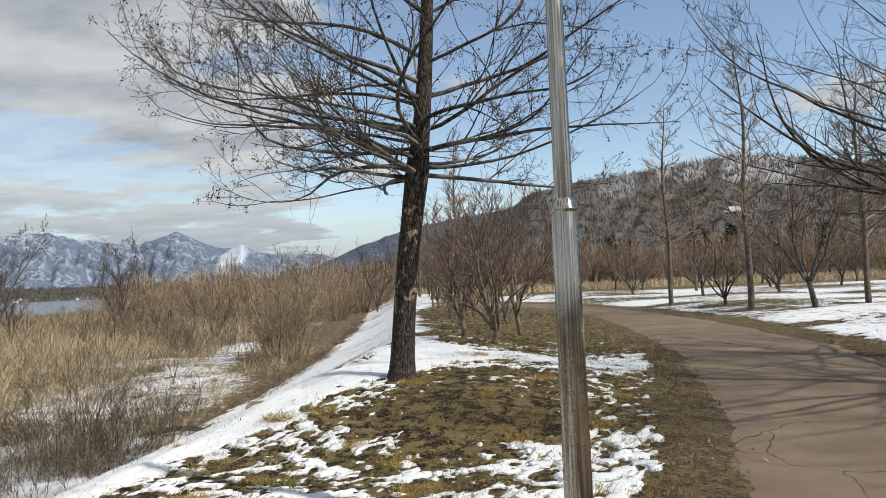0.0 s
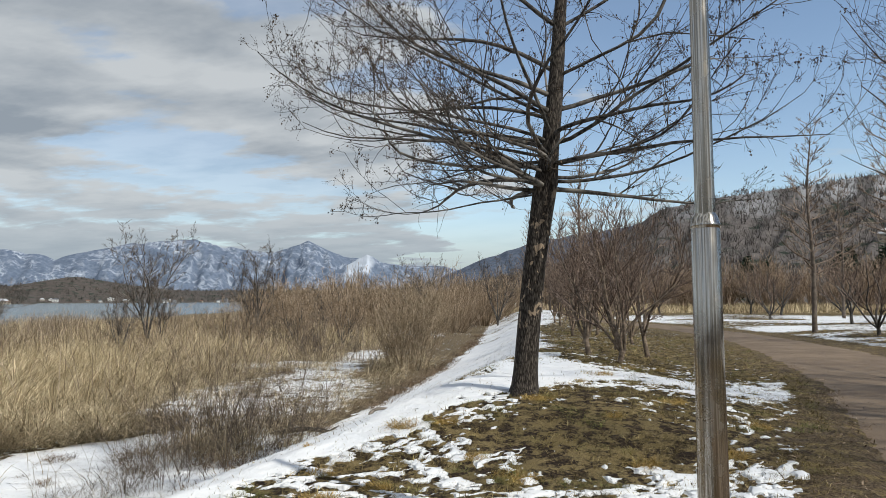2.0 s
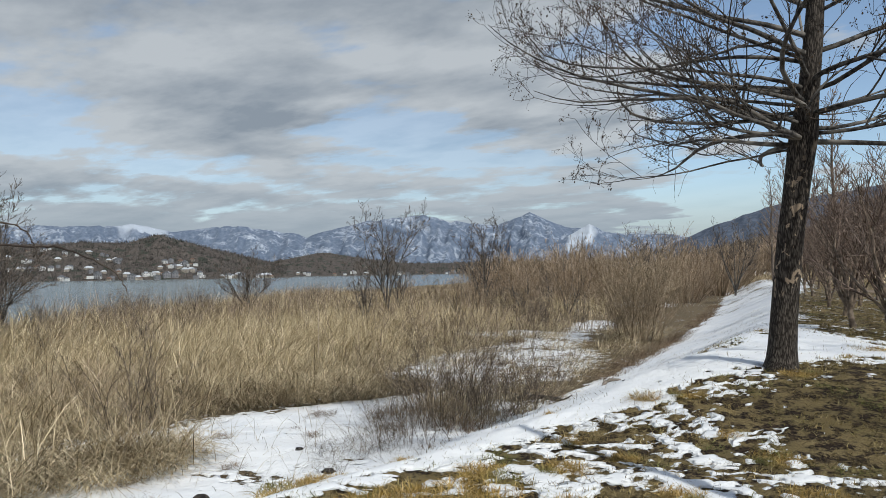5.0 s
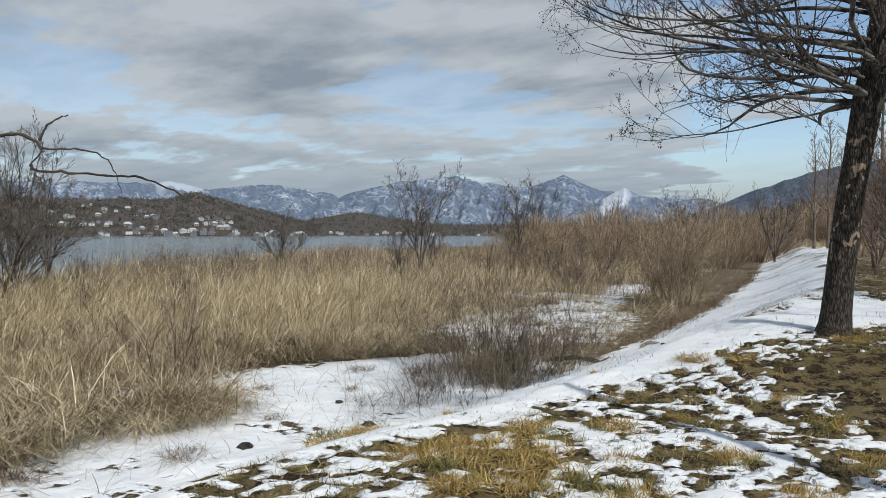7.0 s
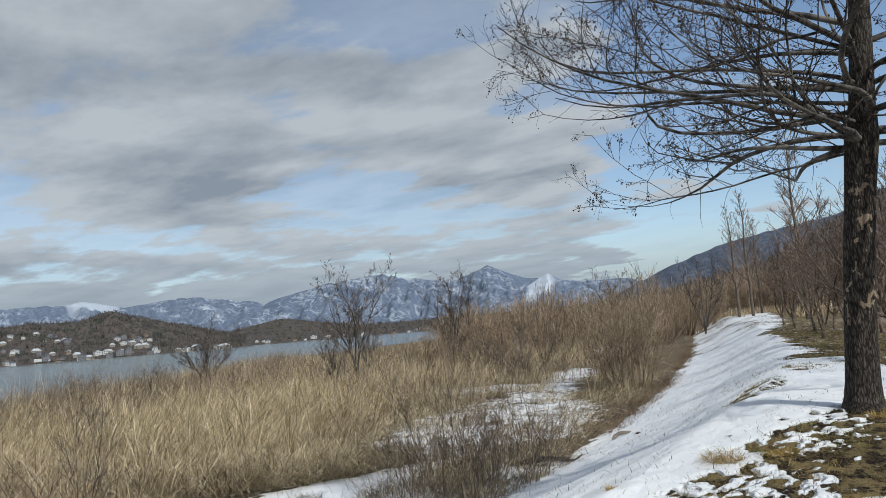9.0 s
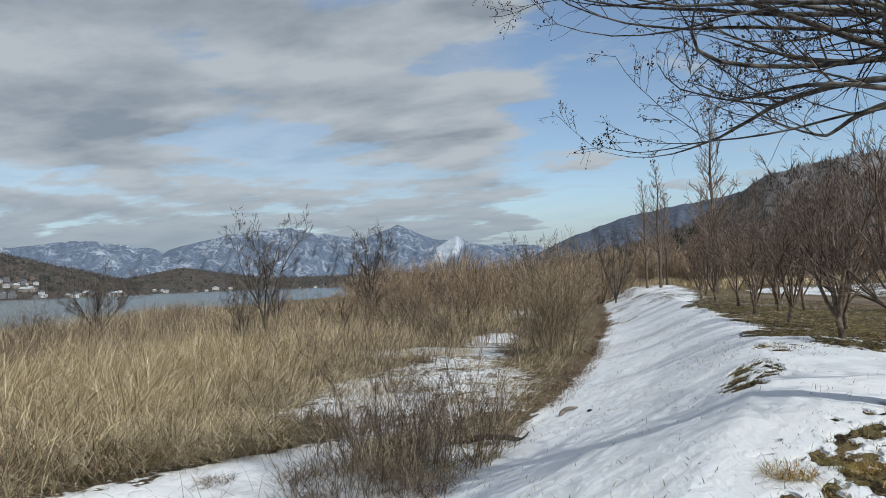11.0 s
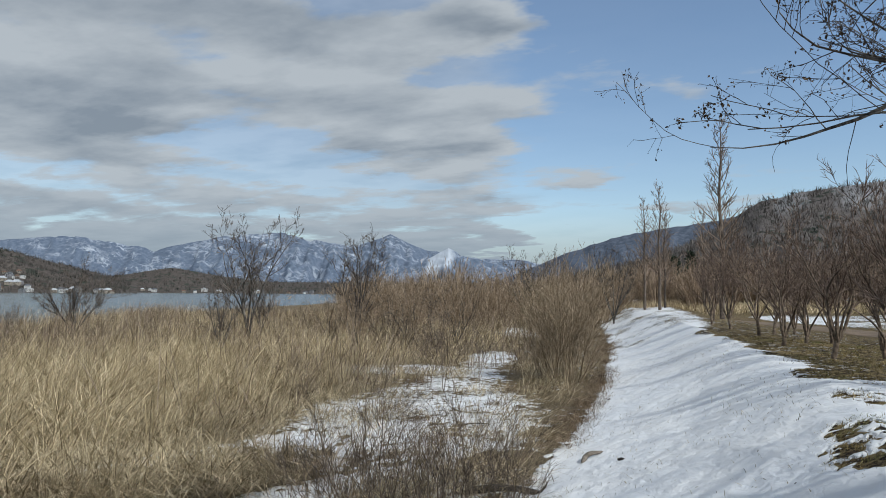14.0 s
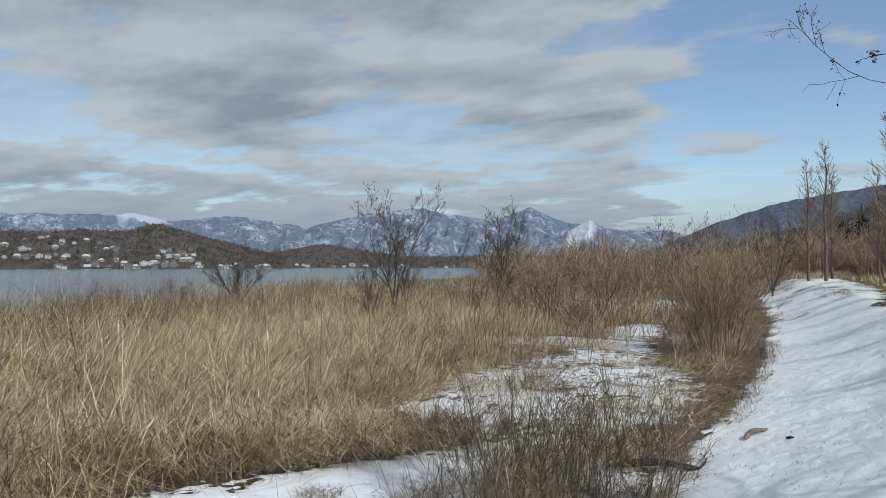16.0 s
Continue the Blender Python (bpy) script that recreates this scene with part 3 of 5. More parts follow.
def build_water():
    xs = np.array([-4400, -2500, -1500, -800, -400, -200, -100, -40.0])
    ys = np.array([-3000, -1000, -300, 0, 100, 300, 600, 1200, 2500, 4400.0])
    X, Y = np.meshgrid(xs, ys)
    ob = new("water", grid_mesh("water", X, Y, X * 0 + WATER_Z))
    ob.data.materials.append(M_WATER)
    tagged(ob, "grey-blue lake with small wind ripples", "water", kind="structure")


build_water()

# ---- distance ----
EYE = (-2.0, 2.5, 1.74)


def skyline(az, peaks):
    """Elevation in degrees of a ridge that runs from summit to saddle to summit."""
    p = sorted(peaks)
    return np.interp(az, [a for a, _ in p], [h for _, h in p])


def ridge(name, label, az0, az1, r0, r1, peaks, mat, n_az, n_r, seed, rough=0.25, foot=-2.2, sink=0.0, bare=None, top=0.62, crag=0.0):
    az = np.linspace(az0, az1, n_az)
    u = np.linspace(0, 1, n_r)
    A, U = np.meshgrid(az, u)
    rc = r0 + (r1 - r0) * top
    e = skyline(az, peaks)
    e = e + 0.10 * rough * 4 * (fbm(az * 0.9, az * 0 + seed, 5, seed) - 0.5)
    crest = np.tan(np.radians(e)) * rc + EYE[2]
    R = r0 + (r1 - r0) * U
    k = np.clip(U / top, 0, 1)
    shape = np.where(U <= top, k**1.15, np.clip(1 - (U - top) / (1 - top) * 0.6, 0, 1))
    spur = fbm(A * 0.55 * (2.2 - U), U * 3.2 + A * 0.12, 5, seed + 3) - 0.5
    if crag:
        folds = 1 - 2 * np.abs(fbm(A * 0.85 + U * 0.9, U * 2.2 + A * 0.25, 5, seed + 9) - 0.5)
        spur = spur * (1 - crag) + crag * 1.7 * (folds - 0.8)
    H = foot + np.maximum(crest - foot, 0.5) * np.clip(shape + rough * spur * 4 * k * (1 - k) + rough * 0.35 * spur * k, 0, None)
    H = np.minimum(H, foot + np.maximum(crest - foot, 0.5) * (0.06 + 0.94 * R / rc))
    X = EYE[0] - R * np.sin(np.radians(A))
    Y = EYE[1] + R * np.cos(np.radians(A))
    bare_v = X * 0
    for (a, w, u0, s) in bare or ():
        bare_v = np.maximum(bare_v, s * step(1.0, 0.55, np.abs(A - a) / w + 0.8 * (fbm(A * 2, U * 9, 4, 5) - 0.5)) * step(u0, u0 + 0.08, U))
    ob = new(name, grid_mesh(name, X, Y, H, {"bare": bare_v}))
    ob.data.materials.append(mat)
    tagged(ob, label, "mountain" if "mountain" in name else "hill", kind="structure")

    def spot(a, k):
        i, j = int(np.clip((a - az0) / (az1 - az0) * (n_az - 1), 0, n_az - 1)), int(np.clip(k * (n_r - 1), 0, n_r - 1))
        return Vector((X[j, i], Y[j, i], H[j, i]))

    return spot


ridge("backdrop_mountain_range", "snow-dusted mountain range beyond the lake, haze-blue in colour", 6, 80, 3100, 4400,
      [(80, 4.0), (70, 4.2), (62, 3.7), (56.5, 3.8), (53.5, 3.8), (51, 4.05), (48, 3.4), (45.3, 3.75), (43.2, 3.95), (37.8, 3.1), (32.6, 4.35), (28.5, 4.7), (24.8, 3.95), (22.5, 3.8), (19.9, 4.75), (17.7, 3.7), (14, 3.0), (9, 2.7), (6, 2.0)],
      M_HAZED_MOUNT, 560, 110, 7, 0.40, bare=((50.2, 2.0, 0.48, 0.5),), crag=0.32)
ridge("backdrop_mountain_shoulder", "white snow-covered mountain shoulder catching the sun, haze-tinted", 8, 20, 2700, 3300,
      [(20, 1.4), (18.2, 2.2), (17.2, 2.6), (16.4, 3.0), (15.7, 3.42), (15.2, 3.65), (14.8, 3.5), (14.2, 3.15), (12.5, 2.7), (10, 2.2), (8, 1.0)], M_HAZED_MOUNT, 260, 70, 17, 0.26, bare=((15.9, 1.3, 0.30, 0.62),), crag=0.2)
ridge("backdrop_blue_ridge", "wooded ridge behind the park, dim blue with painted haze", -14, 14, 1300, 1800,
      [(14, 0.3), (11, 1.2), (8, 2.3), (5.7, 3.4), (1.3, 4.75), (-2.9, 5.35), (-8, 6.2), (-14, 6.4)], M_HAZEHILL, 200, 40, 23, 0.22)
VILLAGE = ridge("backdrop_village_hill", "low brown wooded hill with houses above the lake shore", 39, 85, 1010, 1500,
                [(85, 3.2), (65, 2.8), (57.7, 2.4), (53.9, 2.6), (51.2, 2.6), (48.9, 3.25), (46.5, 2.5), (41.9, 1.3), (39, 0.4)], M_VHILL, 420, 60, 29, 0.22)
FARSHORE = ridge("backdrop_far_shore", "low wooded far shore of the lake", 6, 47, 1500, 2100,
                 [(47, 1.0), (41, 1.0), (36.6, 1.8), (33, 1.2), (29.8, 0.8), (24, 0.8), (12, 0.9), (6, 0.8)], M_VHILL, 300, 30, 37, 0.2)
HILL = ridge("backdrop_wooded_hill", "steep grey-brown leafless hill with thin snow", -85, 12, 300, 700,
      [(12, 0.3), (5, 1.6), (0, 2.6), (-4, 4.2), (-8.5, 7.0), (-11, 7.5), (-17.5, 8.1), (-22.9, 8.6), (-27, 8.3), (-33, 7.0), (-50, 7.5), (-85, 7.0)], M_RHILL, 430, 80, 41, 0.10, foot=0.0, bare=((-25.5, 3.0, 0.40, 0.75), (-20.0, 2.6, 0.46, 0.6), (-15.0, 2.0, 0.42, 0.45), (-10.5, 1.2, 0.45, 0.35)))
# added out of view: a low dark band for the steel post to mirror
ridge("backdrop_unseen_hills", "unseen plain brown hills added to close the valley", 85, 275, 350, 700,
      [(85, 6.0), (120, 7.5), (160, 6.5), (200, 8.5), (240, 7.5), (275, 7.0)], M_RHILL, 200, 16, 47, 0.15, foot=-2.0)

# ---- plants ----


def unit(v):
    return v / np.maximum(np.linalg.norm(v, axis=-1, keepdims=True), 1e-9)


def tubes(P, R, k=3):
    """Tapered tubes along N polylines of n points: vertices and faces."""
    N, n, _ = P.shape
    d = unit(P[:, -1] - P[:, 0])
    a = unit(np.cross(d, np.where(np.abs(d[:, 2:3]) < 0.9, [[0.0, 0.0, 1.0]], [[1.0, 0.0, 0.0]])))
    b = np.cross(d, a)
    ang = np.arange(k) * 2 * np.pi / k
    if k == 2:
        spin = np.arange(N) * 2.4
        a, b = a * np.cos(spin)[:, None] + b * np.sin(spin)[:, None], b
    ring = a[:, None, None, :] * np.cos(ang)[None, None, :, None] + b[:, None, None, :] * np.sin(ang)[None, None, :, None]
    V = (P[:, :, None, :] + ring * R[:, :, None, None]).reshape(-1, 3)
    t, s, j = np.meshgrid(np.arange(N), np.arange(n - 1), np.arange(k), indexing="ij")
    o, j2 = t * n * k + s * k, (j + 1) % k
    F = np.stack([o + j, o + j2, o + k + j2, o + k + j], -1)
    if k == 2:
        F = F[:, :, :1]
    return V, F.reshape(-1, 4)


def mesh_of(name, pieces, mat, smooth=True):
    """One mesh out of (vertices, faces) pieces."""
    V, F, off = [], [], 0
    for v, f in pieces:
        V.append(v)
        F.append(f + off)
        off += len(v)
    V = np.concatenate(V)
    me = bpy.data.meshes.new(name)
    if len({f.shape[1] for f in F}) == 1:
        F = np.concatenate(F)
        me.vertices.add(len(V))
        me.vertices.foreach_set("co", V.astype(np.float32).ravel())
        me.loops.add(F.size)
        me.loops.foreach_set("vertex_index", F.astype(np.int32).ravel())
        me.polygons.add(len(F))
        me.polygons.foreach_set("loop_start", np.arange(0, F.size, F.shape[1], dtype=np.int32))
        me.update(calc_edges=True)
        me.validate()
    else:
        me.from_pydata(V.tolist(), [], [list(x) for f in F for x in f.tolist()])
    if smooth:
        me.shade_smooth()
    me.materials.append(mat)
    return me


def child(name, me, parent, label=""):
    ob = new(name, me)
    ob.parent = parent
    if label:
        tagged(ob, label)
    return ob


def run_out(rng, pos, d, length, n, wobble, up, r0, r1, curl=0.0):
    """Polylines that start at pos and wander off along d; curl swings them to and fro in long bends."""
    N = len(pos)
    bend, phase = rng.normal(size=(N, 3)) * curl * np.array([1.0, 1.0, 0.2]), rng.uniform(0, 6.28, (N, 1))
    P, q, d = np.empty((N, n, 3)), pos.copy(), unit(d)
    P[:, 0] = q
    upv = np.zeros((N, 3))
    for i in range(1, n):
        upv[:, 2] = up
        d = unit(d + wobble * rng.normal(size=(N, 3)) + upv + bend * np.sin(phase + 5.5 * i / n))
        q = q + d * (length / (n - 1))[:, None]
        P[:, i] = q
    t = np.linspace(0, 1, n)[None]
    R = r0[:, None] * (1 - t) + r1[:, None] * t if np.ndim(r1) else r0[:, None] * (1 - t) + r1 * t
    return P, R


def sprout(rng, P, R, count, f0, f1, angle, ratio, n, wobble, up, rr=0.6, rmin=0.002, lift=0.0, tip=0.3, curl=0.0):
    """Side shoots on every polyline: count of them between the fractions f0 and f1."""
    N, m, _ = P.shape
    idx = np.repeat(np.arange(N), count)
    f = rng.uniform(f0, f1, len(idx))
    s = f * (m - 1)
    i = np.minimum(s.astype(int), m - 2)
    w = (s - i)[:, None]
    pos = P[idx, i] * (1 - w) + P[idx, i + 1] * w
    tan = unit(P[idx, i + 1] - P[idx, i])
    rad = R[idx, i] * (1 - w[:, 0]) + R[idx, i + 1] * w[:, 0]
    perp = rng.normal(size=pos.shape)
    perp[:, 2] += lift
    perp = unit(perp - tan * np.sum(perp * tan, 1, keepdims=True))
    a = np.radians(rng.normal(angle, angle * 0.25, len(idx)))[:, None]
    d = tan * np.cos(a) + perp * np.sin(a)
    plen = np.linalg.norm(np.diff(P, axis=1), axis=2).sum(1)[idx]
    length = plen * ratio * rng.uniform(0.6, 1.25, len(idx)) * (1.1 - 0.5 * f)
    r0 = np.maximum(rad * rr, rmin)
    return run_out(rng, pos, d, length, n, wobble, up, r0, np.maximum(r0 * tip, rmin * 0.7), curl)


def flakes(rng, P, count, size, droop=0.6):
    """Small curled dry leaves and seed clusters hanging from the ends of twigs."""
    N, m, _ = P.shape
    pick = rng.integers(0, N, count)
    at = P[pick, rng.integers(1, m, count)] + rng.normal(size=(count, 3)) * 0.015
    L = size * rng.uniform(0.5, 1.4, count)[:, None]
    d = unit(rng.normal(size=(count, 3)) + np.array([0, 0, -droop * 2]))
    side = unit(np.cross(d, rng.normal(size=(count, 3))))
    nrm = np.cross(d, side)
    V = np.stack([at, at + d * L * 0.5 + side * L * 0.28 + nrm * L * 0.12, at + d * L, at + d * L * 0.5 - side * L * 0.28 + nrm * L * 0.12], 1).reshape(-1, 3)
    o = (np.arange(count) * 4)[:, None]
    return V, np.concatenate([o + np.array([0, 1, 2]), o + np.array([0, 2, 3])])


def limb_starts(rng, trunk, z0, z1, count, low_el, high_el, long_, short, az0=0.0, power=1.0):
    """Limbs in a spiral round a trunk polyline, flat and long below, steep and short above."""
    k = (np.arange(count) + rng.uniform(-0.3, 0.3, count)) / count
    k = np.clip(k, 0, 1) ** power
    z = z0 + (z1 - z0) * k
    pos = np.stack([np.interp(z, trunk[:, 2], trunk[:, 0]), np.interp(z, trunk[:, 2], trunk[:, 1]), z], 1)
    az = az0 + np.arange(count) * 2.39996 + rng.normal(0, 0.25, count)
    el = np.radians(np.maximum(low_el + (high_el - low_el) * k + rng.normal(0, 5, count), low_el - 3))
    d = np.stack([np.cos(az) * np.cos(el), np.sin(az) * np.cos(el), np.sin(el)], 1)
    return pos, d, (long_ + (short - long_) * k) * rng.uniform(0.85, 1.1, count)


def big_tree(name, label, seed, base, lean, height, r_base, z_limb, limbs, reach, mat_trunk, az0, leaves, low_el=6.0, top_reach=1.6, twig=1.0, fan=()):
    """A spreading leafless tree: trunk, each limb, twigs and a few dry leaves."""
    rng = np.random.default_rng(seed)
    tree = new(name)
    tree.location = base
    zs = np.concatenate([[-0.15, 0.0, 0.12, 0.3], np.linspace(0.6, height, 26)])
    tr = np.stack([lean[0] * zs + 0.03 * np.sin(zs * 1.3 + seed), lean[1] * zs + 0.03 * np.cos(zs * 1.1), zs], 1)
    tr[0:2, :2] = 0
    flare = 1 + 0.32 * np.exp(-np.maximum(zs, 0) / 0.16)
    rad = r_base * flare * np.clip(1 - 0.10 * zs / z_limb, 0, 1) * np.where(zs > z_limb, np.clip(1 - (zs - z_limb) / (height - z_limb), 0.05, 1) ** 0.9 * 0.95, 1)
    rad = rad * (1 + 0.25 * np.exp(-((zs - z_limb) / 0.25) ** 2))
    V, F = tubes(tr[None], rad[None], 20)
    ang = np.arctan2(V[:, 1] - np.interp(V[:, 2], zs, tr[:, 1]), V[:, 0] - np.interp(V[:, 2], zs, tr[:, 0]))
    knob = 1 + 0.10 * (fbm(ang * 1.5 + 9, V[:, 2] * 2.2, 3, seed) - 0.5) + 0.08 * np.sin(ang * 5) * np.exp(-np.maximum(V[:, 2], 0) / 0.3)
    cx, cy = np.interp(V[:, 2], zs, tr[:, 0]), np.interp(V[:, 2], zs, tr[:, 1])
    V[:, 0], V[:, 1] = cx + (V[:, 0] - cx) * knob, cy + (V[:, 1] - cy) * knob
    child("trunk", mesh_of("trunk", [(V, F)], mat_trunk), tree, "dark fissured bark with pale peeled patches")
    pos, d, ln = limb_starts(rng, tr, z_limb - 0.1, height * 0.93, limbs, low_el, 52, reach, top_reach, az0, 1.75)
    ln = ln * (1 + 0.28 * np.minimum(d[:, 1], 0))
    r0 = np.interp(pos[:, 2], zs, rad) * rng.uniform(0.20, 0.36, limbs)
    P1, R1 = run_out(rng, pos, d, ln, 14, 0.06, 0.045, r0, r0 * 0.14, 0.12)
    for i, (az, el, length, z) in enumerate(fan):
        z = z + 0.032 * max(el - 9, 0)
        a, rise = radians(az), radians(el - 9)
        c = np.array([[math.cos(a) * math.cos(rise), math.sin(a) * math.cos(rise), math.sin(rise)]])
        at = np.array([[np.interp(z, zs, tr[:, 0]), np.interp(z, zs, tr[:, 1]), z]])
        up = float(rng.uniform(0.018, 0.036))
        P1[i:i + 1], R1[i:i + 1] = run_out(rng, at, c, np.array([length * 0.90]), 14, 0.055, up, np.array([rng.uniform(0.024, 0.040) if i else 0.016]), np.array([0.004]), 0.19)
    n2, n3, n4, n0 = 6, 5, 4, 5
    P2, R2 = sprout(rng, P1, R1, n2, 0.15, 1.0, 36, 0.46, 8, 0.10, 0.04, 0.52, 0.0042, 0.9, 0.3, 0.16)
    P3, R3 = sprout(rng, P2, R2, n3, 0.12, 1.0, 40, 0.42, 5, 0.17, 0.03, 0.6, 0.0032 * twig, 0.3, 0.3, 0.12)
    P4, R4 = sprout(rng, P3, R3, n4, 0.2, 1.0, 42, 0.52, 3, 0.2, -0.03, 0.6, 0.0023 * twig)
    P0, R0 = sprout(rng, P1, R1, n0, 0.05, 0.9, 55, 0.16, 5, 0.2, 0.0, 0.3, 0.003 * twig)
    for i in range(limbs):
        child("limb", mesh_of("limb", [tubes(P1[i:i + 1], R1[i:i + 1], 7)], M_LIMB), tree)
    side = child("branch", mesh_of("branch", [tubes(P2, R2, 4)], M_LIMB), tree, "grey-brown side branches")
    fine = child("twig", mesh_of("twig", [tubes(P3, R3, 3), tubes(P4, R4, 3), tubes(P0, R0, 3)], M_TWIG), tree, "fine dark leafless twigs")
    tagged(side, kind="stuff"), tagged(fine, kind="stuff")
    if leaves:
        child("dry_leaf", mesh_of("dry_leaf", [flakes(rng, P4, leaves, 0.030)], M_SEED, False), tree, "shrivelled brown leaves and seed clusters")
    return tagged(tree, label, "tree")


# the low limbs: azimuth, rise, length, height on the trunk
LIMB_FAN = [(186, 3, 3.3, 2.80), (200, 4, 3.1, 2.84), (175, 7, 4.4, 2.87), (188, 11, 4.6, 2.92), (214, 8, 4.2, 2.95), (180, 15, 4.7, 2.97), (196, 18, 4.7, 3.02), (172, 22, 4.3, 3.12), (186, 27, 4.2, 3.27),
            (204, 30, 4.3, 3.5), (178, 35, 4.3, 3.7), (192, 43, 4.4, 4.1), (-4, 3, 3.6, 2.87), (8, 8, 4.0, 2.97), (-14, 12, 4.2, 3.1), (4, 18, 4.4, 3.2), (20, 24, 4.4, 3.5), (-8, 30, 4.5, 3.8), (2, 40, 4.5, 4.2),
            (270, 14, 3.6, 2.95), (250, 24, 3.9, 3.15), (292, 22, 3.9, 3.2), (95, 12, 3.9, 3.0), (75, 22, 4.0, 3.3), (232, 13, 4.0, 2.95), (312, 14, 3.8, 3.05), (58, 11, 3.8, 3.0), (126, 15, 3.9, 3.05),
            (222, 21, 4.1, 3.05), (242, 9, 4.0, 2.9), (258, 7, 3.7, 2.9), (226, 29, 4.1, 3.3), (208, 13, 4.7, 3.0), (232, 22, 4.9, 3.1), (246, 18, 4.6, 3.05), (220, 27, 5.0, 3.3)]
TREE_AT = (-0.92, 10.42, float(ground_z(-0.92, 10.42)) - 0.02)
big_tree("park_tree", "leafless spreading tree with peeling bark on the snowy bank", 3, TREE_AT, (0.110, 0.0), 10.4, 0.165, 2.85, 43, 4.2, M_BARK, 2.9, 17000, 9.0, 3.4, 1.0, LIMB_FAN)
big_tree("roadside_tree", "leafless spreading tree beside the park road", 8, (10.0, 12.6, float(ground_z(10.0, 12.6))), (0.0, 0.0), 9.5, 0.19, 2.6, 44, 6.6, M_BARK, 0.6, 0, 0.0, 3.0, 1.35)
tagged(copy_thing(bpy.data.objects["roadside_tree"], pose(9.7, 8.3, float(ground_z(9.7, 8.3)), 0, 0, 140)), "leafless spreading tree beside the park road", "tree", "roadside trees")
tagged(bpy.data.objects["roadside_tree"], group="roadside trees")


def vase_shrub(seed, stems, height, spread, mats, per=(7, 6, 3), thick=0.035, sides=3, name="shrub_tree", fine=0.0045, last=3, trunk=0.0, crook=0.11, up=0.045, ratio=0.42, rise=1.0, angle=33):
    """Several stems from one foot, fanning out upwards."""
    rng = np.random.default_rng(seed)
    ob = new(name)
    az = np.arange(stems) * 2.4 + rng.normal(0, 0.4, stems)
    tilt = np.radians(spread * rng.uniform(0.35, 1.15, stems))
    d = np.stack([np.cos(az) * np.sin(tilt), np.sin(az) * np.sin(tilt), np.cos(tilt)], 1)
    pos = np.stack([np.cos(az) * 0.08, np.sin(az) * 0.08, np.full(stems, -0.08)], 1)
    if trunk:
        zs = np.linspace(-0.12, trunk, 6)
        tr = np.stack([0.10 * np.sin(zs * 2 + seed), 0.08 * np.cos(zs * 2.3 + seed), zs], 1)
        child("trunk", mesh_of("trunk", [tubes(tr[None], np.linspace(thick * 1.9, thick * 1.35, 6)[None], 8)], mats[0]), ob)
        pos = np.repeat(tr[-1:], stems, 0) + pos * (0.4, 0.4, 0.8)
    r0 = thick * rng.uniform(0.75, 1.25, stems)
    P1, R1 = run_out(rng, pos, d, height * rng.uniform(0.85, 1.05, stems), 10, crook, up, r0, r0 * 0.15, crook)
    for i in range(stems):
        child("stem", mesh_of("stem", [tubes(P1[i:i + 1], R1[i:i + 1], 6)], mats[0]), ob)
    P2, R2 = sprout(rng, P1, R1, per[0], 0.18, 0.97, angle, ratio, 7, 0.09, 0.10 * rise, 0.6, 0.006, 0.0, 0.3, 0.08)
    P3, R3 = sprout(rng, P2, R2, per[1], 0.15, 1.0, angle, 0.45, 4, 0.10, 0.08 * rise, 0.6, fine * 1.3)
    pieces = [tubes(P2, R2, 4), tubes(P3, R3, sides)]
    if per[2]:
        P4, R4 = sprout(rng, P3, R3, per[2], 0.2, 1.0, 34, 0.55, last, 0.12, 0.05, 0.6, fine)
        pieces.append(tubes(P4, R4, 3 if last > 2 else 2))
    child("crown", mesh_of("crown", pieces, mats[1]), ob)
    return ob


def dome_bush(seed, stems, height, width, mat, subs=(5, 2), name="willow_bush", r=0.008, foot=0.25, splay=42.0, angle=20, crook=0.07, short=0.6):
    """A dense dome of thin upright shoots."""
    rng = np.random.default_rng(seed)
    ob = new(name)
    az = rng.uniform(0, 2 * np.pi, stems)
    k = np.sqrt(rng.uniform(0, 1, stems))
    tilt = np.radians(3 + splay * k)
    d = np.stack([np.cos(az) * np.sin(tilt), np.sin(az) * np.sin(tilt), np.cos(tilt)], 1)
    pos = np.stack([np.cos(az) * k * width * foot, np.sin(az) * k * width * foot, np.full(stems, -0.08)], 1)
    ln = height * (1.05 - 0.42 * k * k) * rng.uniform(short, 1.05, stems)
    r0 = r * rng.uniform(0.8, 1.6, stems)
    P1, R1 = run_out(rng, pos, d, ln, 7, crook, 0.05, r0, r0 * 0.35, crook)
    P2, R2 = sprout(rng, P1, R1, subs[0], 0.2, 0.97, angle, 0.42, 4, crook * 1.2, 0.08, 0.7, r * 0.5)
    P3, R3 = sprout(rng, P2, R2, subs[1], 0.1, 0.95, angle + 4, 0.5, 3, crook * 1.4, 0.06, 0.7, r * 0.42)
    pieces = [tubes(P2, R2, 3), tubes(P3, R3, 2)]
    if len(subs) > 2:
        pieces.append(tubes(*sprout(rng, P3, R3, subs[2], 0.1, 0.95, 32, 0.6, 2, 0.1, 0.05, 0.8, r * 0.36), 2))
    if name == "brush_clump":
        for i in range(stems):
            child("stem", mesh_of("stem", [tubes(P1[i:i + 1], R1[i:i + 1], 4)], mat), ob)
    else:
        tagged(child("stem", mesh_of("stem", [tubes(P1, R1, 3)], mat), ob), kind="stuff")
    child("crown", mesh_of("crown", pieces, mat), ob)
    return ob


